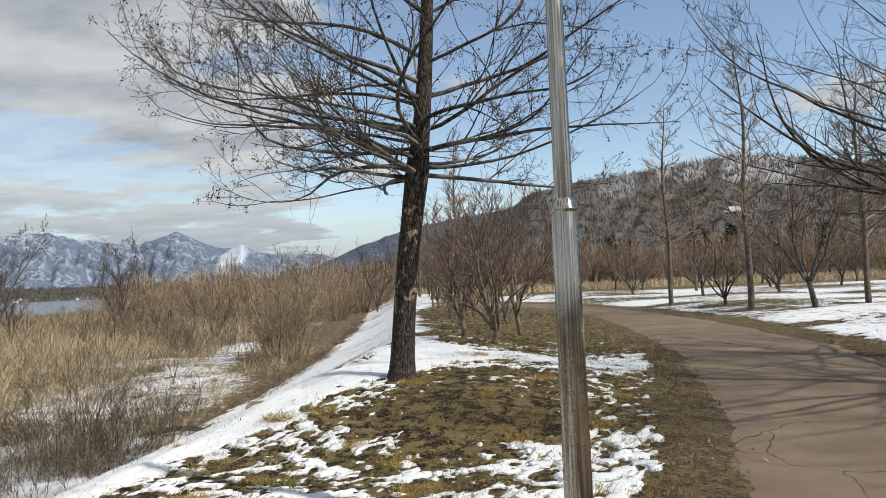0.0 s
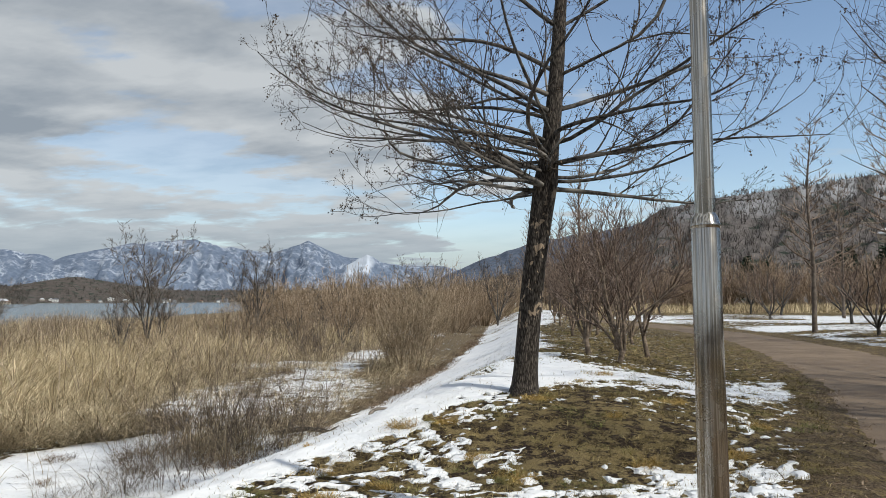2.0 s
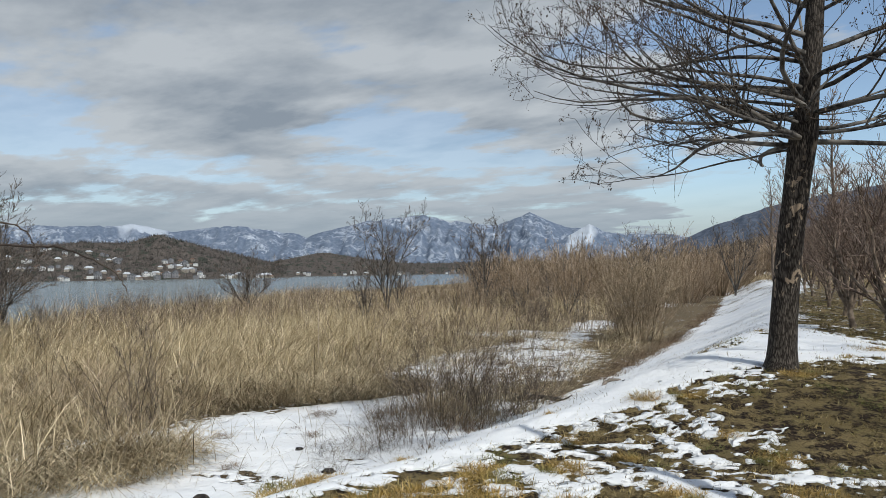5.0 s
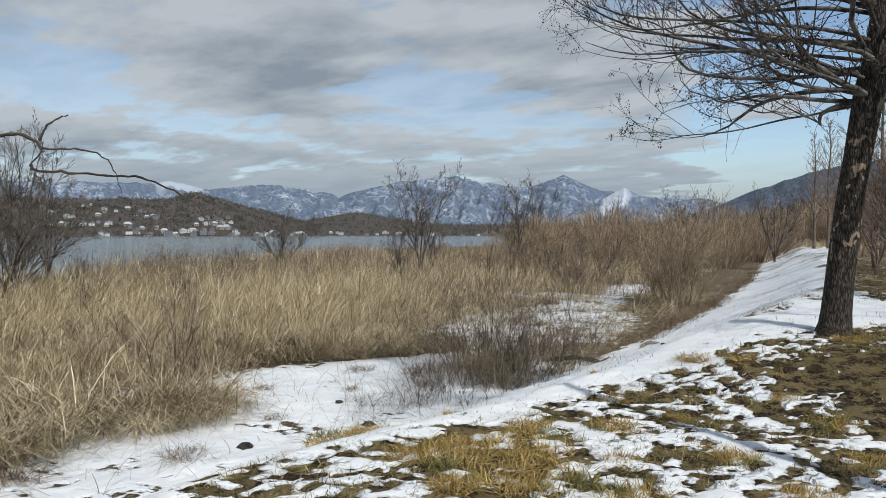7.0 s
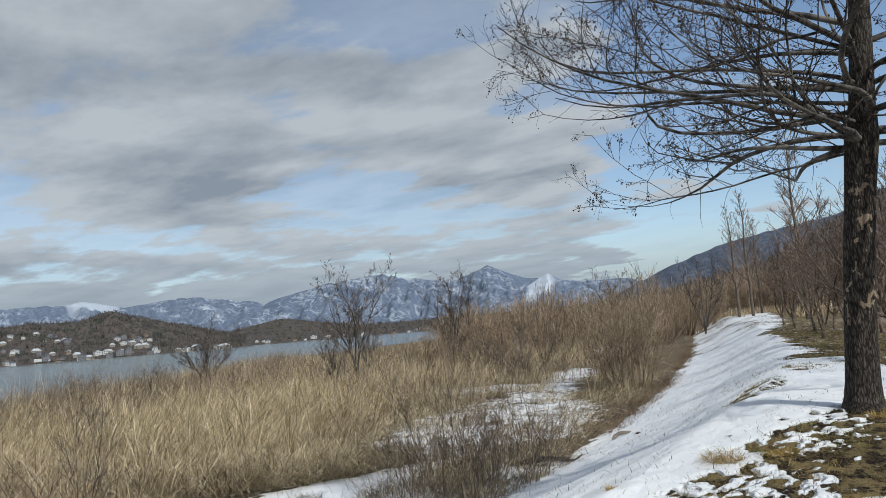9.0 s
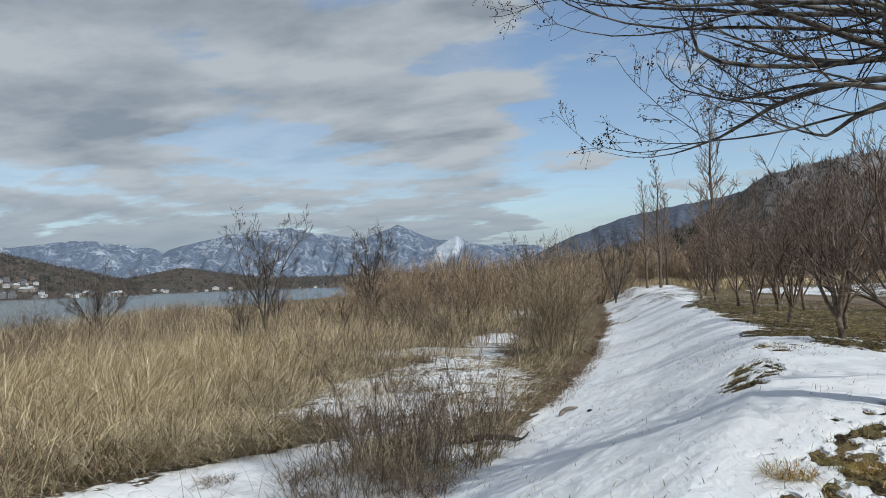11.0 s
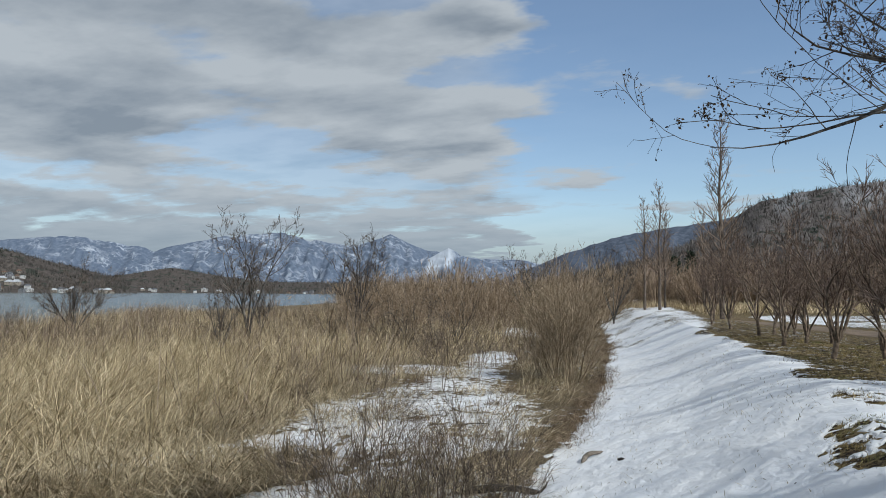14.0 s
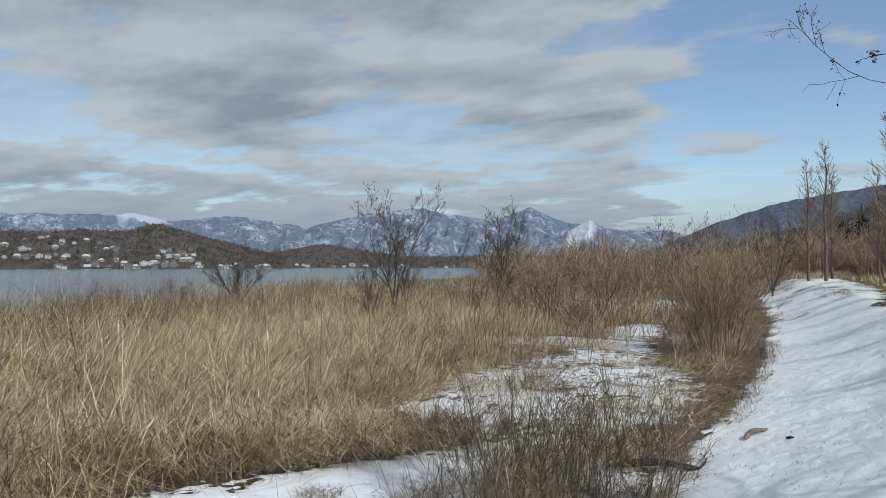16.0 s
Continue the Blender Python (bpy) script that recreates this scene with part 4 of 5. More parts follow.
def slim_tree(seed, height, r, limbs, reach, el, mats, per=(6, 4), name="slim_tree", z0=0.25, fine=0.009):
    """A slim tree with a straight leader and rising side branches."""
    rng = np.random.default_rng(seed)
    ob = new(name)
    zs = np.linspace(-0.15, height, 18)
    tr = np.stack([0.05 * np.sin(zs * 0.8 + seed) * zs / height * 3, 0.05 * np.cos(zs * 0.9) * zs / height * 3, zs], 1)
    rad = r * np.clip(1 - zs / height, 0.04, 1) ** 0.8
    child("trunk", mesh_of("trunk", [tubes(tr[None], rad[None], 8)], mats[0]), ob)
    pos, d, ln = limb_starts(rng, tr, height * z0, height * 0.96, limbs, el, el + 12, reach, reach * 0.3, seed, 1.0)
    r0 = np.interp(pos[:, 2], zs, rad) * 0.42
    P1, R1 = run_out(rng, pos, d, ln, 8, 0.07, 0.05, np.maximum(r0, fine * 1.6), fine * 1.2)
    P2, R2 = sprout(rng, P1, R1, per[0], 0.1, 1.0, 34, 0.42, 4, 0.09, 0.07, 0.6, fine * 1.3)
    P3, R3 = sprout(rng, P2, R2, per[1], 0.1, 1.0, 34, 0.55, 2, 0.1, 0.05, 0.6, fine)
    child("crown", mesh_of("crown", [tubes(P1, R1, 4), tubes(P2, R2, 3), tubes(P3, R3, 2)], mats[1]), ob)
    return ob


def put(ob, x, y, turn=0.0, size=1.0, sink=0.0):
    m = pose(x, y, float(ground_z(x, y)) - sink, 0, 0, turn)
    ob.matrix_basis = m @ Matrix.Diagonal((size, size, size, 1))
    return ob


def again(ob, x, y, turn=0.0, size=1.0, sink=0.0):
    c = copy_thing(ob, pose(x, y, float(ground_z(x, y)) - sink, 0, 0, turn))
    c.scale = (size, size, size)
    return c


def plant_row(kinds, places, label, category, group, rng):
    """The first of each kind stands at the first places, copies of them at the others."""
    for i, (x, y, size) in enumerate(places):
        k = kinds[i % len(kinds)]
        t = float(rng.uniform(0, 360))
        ob = put(k, x, y, t, size) if i < len(kinds) else again(k, x, y, t, size)
        tagged(ob, label, category, group)


M_TANBARK = noisy("tan_bark", (0.10, 0.078, 0.060), (0.27, 0.21, 0.16), 9.0, 0.9, (0.07, 0.055, 0.045), 3.0, 0.6)
rng_p = np.random.default_rng(77)
M_MARSHTWIG = noisy("marsh_twig", (0.075, 0.061, 0.050), (0.17, 0.14, 0.115), 2.0, 0.95, island=True)
plant_row([vase_shrub(s, n, 3.2, 21, (M_TANBARK, M_REDTWIG), (9, 7, 3), 0.040, trunk=h, crook=0.13, up=0.10, last=2) for s, n, h in ((21, 6, 0.5), (22, 7, 0.3), (23, 5, 0.65))],
          [(0.35, 18.6, 1.0), (0.95, 16.6, 1.02), (1.95, 20.6, 1.0), (0.45, 24.6, 1.0), (0.1, 29.4, 1.0), (0.2, 35.0, 1.02), (-0.2, 39.5, 1.05), (2.2, 27, 0.95), (2.4, 33.5, 0.95), (-0.5, 44.5, 1.0), (2.6, 40, 1.0), (0.2, 52, 1.05), (1.25, 22.6, 0.95), (1.2, 31.6, 0.95), (1.3, 37.2, 1.0)],
          "reddish-brown multi-stemmed leafless shrub tree beside the road", "shrub", "shrub trees along the bank", rng_p)
plant_row([slim_tree(s, 11.0, 0.13, 44, 2.3, 20, (M_GREYTWIG, M_FARTWIG), (7, 4), fine=0.008) for s in (31, 32)],
          [(11.9, 37.2, 0.98), (12.6, 29.4, 1.05), (17.4, 29.3, 0.95), (24, 40, 0.95), (30, 46, 1.0), (21, 58, 1.0)],
          "tall slim leafless tree on the snowy park lawn", "tree", "slim lawn trees", rng_p)
plant_row([slim_tree(s, 13.5, 0.17, 44, 3.0, 46, (M_GREYTWIG, M_FARTWIG), (6, 4), fine=0.0115, z0=0.2) for s in (35, 36)],
          [(-2.15, 82, 1.0), (-3.6, 88, 0.95), (1.6, 60, 1.12), (-1.2, 95, 0.9), (3.0, 92, 0.9)],
          "tall narrow leafless poplar at the bend of the bank", "tree", "poplars on the bank", rng_p)
plant_row([vase_shrub(s, 5, 3.5, 44, (M_LIMB, M_REDTWIG), (8, 6, 3), 0.055, name="lawn_tree", fine=0.008, last=2, trunk=h) for s, h in ((41, 0.9), (42, 0.4), (43, 0.7))],
          [(14.1, 27.4, 1.15), (13.0, 33.2, 0.9), (19.6, 68, 1.1), (18.4, 74, 1.1), (25, 52.5, 1.1), (35, 76, 1.2), (22, 46, 1.0), (28, 60, 1.1), (33, 58, 1.1), (39, 66, 1.1), (12, 62, 1.0), (9.5, 72, 1.0), (27, 36, 1.0), (15, 55, 1.0), (17, 46, 1.0), (31, 70, 1.1), (24, 66, 1.1)],
          "small spreading leafless tree on the snowy lawn", "tree", "small lawn trees", rng_p)

M_THICKET = noisy("thicket_shoot", (0.21, 0.150, 0.096), (0.42, 0.315, 0.21), 1.0, 0.95, island=True)
# willows along the foot of the bank and in the marsh
plant_row([dome_bush(s, 64, 4.4, 2.8, M_WILLOW, (7, 5, 2), "willow_bush", 0.012, 0.28, 19, 27, 0.10, 0.5) for s in (51, 52)],
          [(-6.7, 30.2, 1.0), (-8.8, 47, 0.95), (-10.8, 56, 1.0)],
          "dense rounded willow bush with yellow-brown bare shoots", "bush", "willow bushes", rng_p)
plant_row([dome_bush(s, 62, 6.6, 6.0, M_THICKET, (5, 2), "willow_thicket", 0.034) for s in (55, 56)],
          [(-22 - 3.4 * i + 2.5 * math.sin(i * 2.1), 66 + 6.2 * i + 5 * math.cos(i * 1.7), 0.85 + 0.12 * math.sin(i)) for i in range(9)]
          + [(-9 - 4.2 * (i % 7) + 2 * math.sin(i * 3.3), 80 + 10 * (i // 7) + 3 * math.cos(i * 2.7), 1.0 + 0.15 * math.sin(i * 1.9)) for i in range(21)]
          + [(-6.5, 104, 1.0), (-2, 108, 1.1), (2.5, 110, 1.0), (7, 112, 1.1), (12, 113, 1.0), (-9.4, 98, 1.05), (-9.8, 66, 0.7), (-11.0, 73, 0.8), (-12.5, 69, 0.85), (-8.6, 90, 0.95), (-16, 64, 0.75)],
          "distant willow thicket with brown bare shoots", "bush", "willow thickets", rng_p)
plant_row([vase_shrub(s, n, 4.3, 27, (M_LIMB, M_THICKET), (8, 6, 4), 0.036, name="willow_shrub", fine=0.0066, last=2, crook=0.10, up=0.02, ratio=0.40, rise=0.5, angle=36) for s, n in ((57, 7), (58, 9), (59, 6))],
          [(-15.2, 48, 1.0), (-17.6, 46.0, 0.95), (-19.6, 51, 0.95), (-16.4, 54, 1.05), (-22.0, 56, 1.0), (-14.4, 41.0, 0.6), (-19.4, 42.5, 0.65), (-23.5, 47.5, 0.75), (-28, 60, 1.0), (-33, 57, 0.7)],
          "brown multi-stemmed willow with a fine twiggy crown", "shrub", "willow shrubs in the marsh", rng_p)
plant_row([vase_shrub(s, n, 6.7, 20, (M_LIMB, M_MARSHTWIG), (9, 7, 4), 0.056, name="marsh_tree", fine=0.0082, last=2, trunk=0.35, crook=0.07, up=0.0, ratio=0.31, rise=0.6, angle=37) for s, n in ((61, 7), (62, 9))],
          [(-26.6, 42.8, 1.12), (-25.5, 57, 1.05), (-13.5, 66, 1.0), (-39.3, 21.9, 1.18), (-19.2, 56, 0.6), (-30.5, 51, 0.62), (-6.5, 76, 1.05), (-24.0, 36, 0.5), (-43.0, 26.0, 0.9)],
          "slender leafless marsh tree rising out of the reeds", "tree", "marsh trees", rng_p)
plant_row([vase_shrub(65, 9, 5.0, 48, (M_LIMB, M_MARSHTWIG), (9, 7, 4), 0.06, name="spreading_willow", fine=0.0085, last=2, crook=0.07, up=0.02)],
          [(-45.5, 49.5, 1.0), (-32.5, 17.5, 1.0), (-37, 20.5, 1.0)],
          "low wide leafless willow at the water's edge", "tree", "spreading willows", rng_p)
# brush at the foot of the bank
plant_row([dome_bush(s, 30, 2.1, 1.9, M_BRUSH, (5, 4), "brush_clump", 0.0072, 0.60, 25, 34, 0.11, 0.22) for s in (71, 72)],
          [(-7.6, 15.4, 1.0), (-6.7, 14.3, 0.85), (-8.3, 16.5, 0.9), (-6.9, 16.7, 0.85), (-6.2, 15.4, 0.6), (-7.4, 13.9, 0.7), (-8.1, 14.9, 0.85), (-6.6, 18.5, 0.45), (-10.0, 21.5, 0.6), (-7.1, 17.8, 0.8), (-8.7, 17.8, 0.7), (-6.7, 13.1, 0.5), (-8.0, 12.9, 0.6), (-8.9, 15.6, 0.7), (-6.9, 12.3, 0.6), (-6.6, 14.0, 0.7), (-6.3, 15.9, 0.55), (-6.95, 11.3, 0.45)],
          "tangled brown leafless brush at the foot of the bank", "brush", "brush clumps", rng_p)
plant_row([dome_bush(s, 12, 2.5, 1.2, M_BRUSH, (7, 5, 2), "marsh_shrub", 0.0062, 0.3, 26, 30, 0.10, 0.4) for s in (74, 75)],
          [(-13 - 1.9 * i + 3.5 * math.sin(i * 1.9), 14 + 1.5 * i + 9 * math.cos(i * 2.3), 0.8 + 0.35 * math.sin(i * 1.3)) for i in range(24)]
          + [(-11 - 1.1 * i + 2 * math.sin(i * 2.9), 34 + 1.6 * i + 3 * math.cos(i * 3.1), 1.0 + 0.3 * math.sin(i * 2.3)) for i in range(18)],
          "thin upright brown shrub among the reeds", "shrub", "marsh shrubs", rng_p)

# ---- reeds ----


def blades(rng, x, y, z, height, lean, width, n=4, spread=0.22, bend=0.5, stiff=0.0):
    """Flat bent stalks: vertices and faces."""
    N = len(x)
    t = np.linspace(0, 1, n)
    az = rng.uniform(0, 2 * np.pi, N)
    lx = lean[0] + spread * rng.normal(size=N)
    ly = lean[1] + spread * rng.normal(size=N)
    c = bend * rng.uniform(0.4, 1.6, N)
    short = 1 / np.sqrt(1 + stiff * (np.hypot(lx, ly) * (1 + c)) ** 2)
    px = x[:, None] + (short * height)[:, None] * (lx[:, None] * (t + c[:, None] * t**2))
    py = y[:, None] + (short * height)[:, None] * (ly[:, None] * (t + c[:, None] * t**2))
    hor = np.hypot(lx, ly)[:, None] * (1 + c[:, None])
    pz = z[:, None] + height[:, None] * t * np.clip(1 - 0.45 * hor * t, 0.1, 1)
    w = width[:, None] * np.where(t > 0.99, 0.15, 1 - 0.3 * t)[None]
    sx, sy = np.cos(az)[:, None] * w, np.sin(az)[:, None] * w
    V = np.stack([np.stack([px - sx, py - sy, pz], -1), np.stack([px + sx, py + sy, pz], -1)], 2).reshape(-1, 3)
    b, s = np.meshgrid(np.arange(N), np.arange(n - 1), indexing="ij")
    o = b * n * 2 + s * 2
    return V, np.stack([o, o + 1, o + 3, o + 2], -1).reshape(-1, 4)


def mat_strip(x, y):
    """1 on the low hummock of flattened straw between two snow strips."""
    return spot(x, y, -11.75, 14.2, 0.95, 3.6, -0.72)


def fringe(x, y):
    """1 on the tangle of broken reeds that spills over the snow in front of the bed."""
    return np.maximum(spot(x, y, -10.4, 7.7, 1.0, 1.7, -0.5), spot(x, y, -11.0, 5.6, 1.3, 1.6, 0.2))


def reed_density(x, y):
    toe = np.interp(y, *TOE)
    front = np.interp(y, [-10, 4, 7, 10, 13, 18, 21, 26, 32, 35, 38, 45, 70, 140], [-10.5, -9.6, -10.4, -11.6, -12.2, -12.8, -12.8, -14.2, -15.8, -14.0, -10.5, -9.5, -11, -16])
    d = step(front + 0.5, front - 1.2, x)
    d = d * (1 - 0.95 * marsh_open(x, y))
    return d * (0.35 + 0.9 * fbm(x * 0.5, y * 0.5, 3, 25)) * step(np.interp(y, *SHORE) - 1, np.interp(y, *SHORE) + 4, x)


def scatter(rng, n, xr, yr, dens):
    x, y = rng.uniform(*xr, n), rng.uniform(*yr, n)
    keep = rng.uniform(0, 1, n) < dens(x, y)
    return x[keep], y[keep]


def build_reeds():
    rng = np.random.default_rng(5)
    near = scatter(rng, 44000, (-30, -8.5), (2, 36), reed_density)
    arch = scatter(rng, 84000, (-27, -8.5), (2, 40), lambda x, y: reed_density(x + 0.5, y))
    far = scatter(rng, 78000, (-75, -8), (0, 90), lambda x, y: reed_density(x, y) * ((x < -30) | (y > 36)))
    pieces = []
    for (x, y), w0, hh, n, tilt in ((near, 0.0050, 1.75, 4, 0.14), (arch, 0.0056, 1.8, 6, 0.45), (far, 0.0095, 1.8, 3, 0.14)):
        h = hh * (0.16 + 1.45 * fbm(x * 0.45, y * 0.45, 4, 28)) * rng.uniform(0.65, 1.15, len(x))
        gust = (fbm(x * 0.3, y * 0.3, 2, 33) - 0.35)
        pieces.append(blades(rng, x, y, ground_z(x, y) - 0.03, h, (0.75 * gust + tilt, 0.30 * gust), w0 * rng.uniform(0.6, 1.6, len(x)), n, 0.36 + 0.50 * (tilt > 0.2), 1.0 + 0.8 * (tilt > 0.2), 0.9))
    ob = new("reed_bed", mesh_of("reed_bed", pieces, M_REED))
    tagged(ob, "dense straw-coloured dry reeds leaning in the wind", "reeds", kind="stuff")
    x, y = scatter(rng, 120000, (-19, -6), (2, 36), lambda x, y: np.clip((1.0 + 0.9 * step(15, 12, y)) * reed_density(x - 1.1, y) * (1.1 - 0.8 * reed_density(x + 0.8, y)) + 0.55 * step(0.49, 0.58, fbm(x * 0.55, y * 1.1, 3, 71)) * step(12, 16, y) + 1.0 * mat_strip(x, y) + 0.9 * fringe(x, y), 0, 1) * np.maximum(np.maximum(np.maximum(mat_strip(x, y), fringe(x, y)), 0.85 * step(0.50, 0.58, fbm(x * 0.55, y * 1.1, 3, 71)) * step(15, 17, y)), (1 - step(0.40, 0.62, marsh_open(x, y))) * (1 - 0.9 * step(0.7, 0.95, marsh_open(x + 0.8, y)))) * (x < np.interp(y, *TOE)))
    low = blades(rng, x, y, ground_z(x, y) + 0.26 * np.maximum(mat_strip(x, y), fringe(x, y)) * rng.uniform(0, 1, len(x)), rng.uniform(0.25, 1.2, len(x)), (0.75, -0.1), 0.0055 * rng.uniform(0.6, 1.5, len(x)), 3, 0.85, 0.6, 0.5)
    x, y = scatter(rng, 70000, (-15, -8), (3.5, 18), lambda x, y: np.maximum(fringe(x, y), mat_strip(x, y)) ** 2)
    pile = blades(rng, x, y, ground_z(x, y) + 0.32 * rng.uniform(0, 1, len(x)) ** 1.5, rng.uniform(0.3, 1.1, len(x)), (0.55, -0.25), 0.0056 * rng.uniform(0.6, 1.5, len(x)), 4, 0.9, 0.5, 0.7)
    ob = new("matted_reeds", mesh_of("matted_reeds", [low, pile], M_REEDFLAT))
    tagged(ob, "flattened dry reed stalks lying over the marsh edge", "reeds", kind="stuff")

    def scrub(x, y):
        return step(0.40, 0.56, fbm(x * 0.13 + 7, y * 0.13, 3, 81)) * step(20, 30, y + 0.25 * x + 8) * step(-7.5, -10, x) * (1 - marsh_open(x, y)) * step(np.interp(y, *SHORE) + 2, np.interp(y, *SHORE) + 8, x)

    x, y = scatter(rng, 80000, (-60, -8), (14, 75), scrub)
    x, y = x[:8000], y[:8000]
    thin = blades(rng, x, y, ground_z(x, y) - 0.03, rng.uniform(0.9, 2.9, len(x)), (0.05, 0.0), 0.0056 * rng.uniform(0.6, 1.5, len(x)) * (1 + 0.012 * y), 5, 0.26, 0.8, 0.4)
    ob = new("marsh_scrub", mesh_of("marsh_scrub", [thin], M_SCRUB))
    tagged(ob, "thin brown saplings standing among the far reeds", "scrub", kind="stuff")
    x, y = scatter(rng, 20000, (2, 75), (78, 110), lambda x, y: 0.9 + 0 * x)
    x2, y2 = scatter(rng, 5000, (-10, 4), (98, 120), lambda x, y: 0.9 + 0 * x)
    x, y = np.concatenate([x, x2]), np.concatenate([y, y2])
    strip = blades(rng, x, y, ground_z(x, y) - 0.03, rng.uniform(0.5, 1.3, len(x)), (0.1, 0), 0.026 * rng.uniform(0.6, 1.5, len(x)), 3, 0.3)
    ob = new("far_reeds", mesh_of("far_reeds", [strip], M_REED))
    tagged(ob, "strip of tall dry grass beyond the lawn", "reeds", kind="stuff")


M_SCRUB = noisy("scrub_stem", (0.13, 0.095, 0.068), (0.29, 0.22, 0.16), 1.0, 0.9, island=True)
build_reeds()


def build_toe_litter():
    rng = np.random.default_rng(19)

    def dens(x, y):
        crest, toe = np.interp(y, *CREST), np.interp(y, *TOE)
        u = (crest - x) / (crest - toe)
        return step(0.90, 1.0, u) * step(1.26, 1.06, u) * step(0.38, 0.52, fbm(x * 0.7, y * 0.5, 3, 73)) * step(7.5, 10, y)

    x, y = scatter(rng, 90000, (-9, -4.6), (6, 60), dens)
    x, y = x[:9000], y[:9000]
    p = blades(rng, x, y, ground_z(x, y) - 0.02, rng.uniform(0.08, 0.38, len(x)), (-0.1, 0.0), 0.0046 * rng.uniform(0.6, 1.6, len(x)), 3, 0.75, 0.6)
    ob = new("bank_litter", mesh_of("bank_litter", [p], M_LITTER))
    tagged(ob, "tangle of dead brown weeds along the bank foot", "dead weeds", kind="stuff")

    def under_brush(x, y):
        return spot(x, y, -7.0, 15.0, 1.6, 2.0, -0.3) * step(0.34, 0.52, fbm(x * 0.9, y * 0.9, 3, 79)) * (x < np.interp(y, *TOE) + 0.3)

    x, y = scatter(rng, 13000, (-9.5, -5), (12, 18), under_brush)
    p = blades(rng, x, y, ground_z(x, y) - 0.02, rng.uniform(0.2, 0.9, len(x)), (0.2, -0.1), 0.0044 * rng.uniform(0.6, 1.6, len(x)), 4, 0.38, 0.9)
    ob = new("brush_straw", mesh_of("brush_straw", [p], M_REEDFLAT))
    tagged(ob, "bent dry straw matted round the brush stems", "dead grass", kind="stuff")
    x, y = scatter(rng, 11000, (-7, 1), (3.5, 34), lambda x, y: step(0.75, 0.95, snow_cover(x, y)[0]) * (0.15 + step(0.5, 0.62, fbm(x * 0.9, y * 0.9, 3, 75))))
    p = blades(rng, x, y, ground_z(x, y) + 0.02, rng.uniform(0.03, 0.10, len(x)), (0.1, 0.05), 0.0030 * rng.uniform(0.6, 1.6, len(x)), 3, 0.5)
    ob = new("snow_stubble", mesh_of("snow_stubble", [p], M_STUBBLE))
    tagged(ob, "sparse dead stalks poking through the snow", "grass", kind="stuff")


M_LITTER = noisy("dead_weed", (0.10, 0.066, 0.042), (0.26, 0.185, 0.115), 2.0, 0.9, island=True)
M_STUBBLE = noisy("dead_stalk", (0.15, 0.125, 0.075), (0.36, 0.29, 0.17), 2.0, 0.9, island=True)
build_toe_litter()


def lawn_density(x, y):
    rl = np.interp(y, *ROAD_L)
    snow, _ = snow_cover(x, y)
    return step(1.0, 0.35, snow) * step(0.05, 0.5, rl - x) * (0.10 + 1.2 * step(0.42, 0.60, fbm(x * 3.3, y * 3.3, 4, 51)))


def build_grass():
    rng = np.random.default_rng(15)
    x, y = scatter(rng, 165000, (-4.5, 5), (3.5, 17), lawn_density)
    p1 = blades(rng, x, y, ground_z(x, y) + 0.005, rng.uniform(0.025, 0.085, len(x)), (0.15, 0.1), 0.0022 * rng.uniform(0.7, 1.6, len(x)), 3, 0.7)
    x, y = scatter(rng, 40000, (-1.5, 7), (14.5, 34), lawn_density)
    p2 = blades(rng, x, y, ground_z(x, y), rng.uniform(0.03, 0.11, len(x)), (0.15, 0.1), 0.006 * rng.uniform(0.7, 1.6, len(x)), 2, 0.7)
    ob = new("lawn_grass", mesh_of("lawn_grass", [p1, p2], M_GRASS))
    tagged(ob, "short dead yellow-green winter grass", "grass", kind="stuff")


build_grass()


def build_verge_litter():
    rng = np.random.default_rng(27)

    def dens(x, y):
        rl, rr = np.interp(y, *ROAD_L), np.interp(y, *ROAD_R)
        left, right = step(-1.5, -0.1, x - rl) * step(0.55, 0.0, x - rl), step(-0.5, 0.0, x - rr) * step(2.4, 0.3, x - rr)
        return np.maximum(left, right) * step(0.34, 0.60, fbm(x * 1.5, y * 1.5, 4, 29))

    x, y = scatter(rng, 60000, (-1, 12), (4, 22), dens)
    p = blades(rng, x, y, np.maximum(ground_z(x, y), 0.02), rng.uniform(0.02, 0.075, len(x)), (0.0, 0.0), 0.0055 * rng.uniform(0.5, 1.6, len(x)), 3, 1.3, 0.5)
    ob = new("verge_litter", mesh_of("verge_litter", [p], M_LEAFLITTER, False))
    tagged(ob, "dead leaves and straw scattered along the road edge", "leaf litter", kind="stuff")


M_LEAFLITTER = noisy("leaf_litter", (0.10, 0.062, 0.036), (0.34, 0.245, 0.15), 3.0, 0.9, island=True)
build_verge_litter()


def grass_tuft(seed, r, h, n):
    rng = np.random.default_rng(seed)
    a, k = rng.uniform(0, 2 * np.pi, n), np.sqrt(rng.uniform(0, 1, n)) * r
    V, F = blades(rng, np.cos(a) * k, np.sin(a) * k, np.full(n, -0.01) , h * rng.uniform(0.5, 1.2, n), (0.12, 0.05), 0.0024 * rng.uniform(0.7, 1.5, n), 4, 0.55, 0.8)
    return new("grass_tuft", mesh_of("grass_tuft", [(V, F)], M_TUFT))


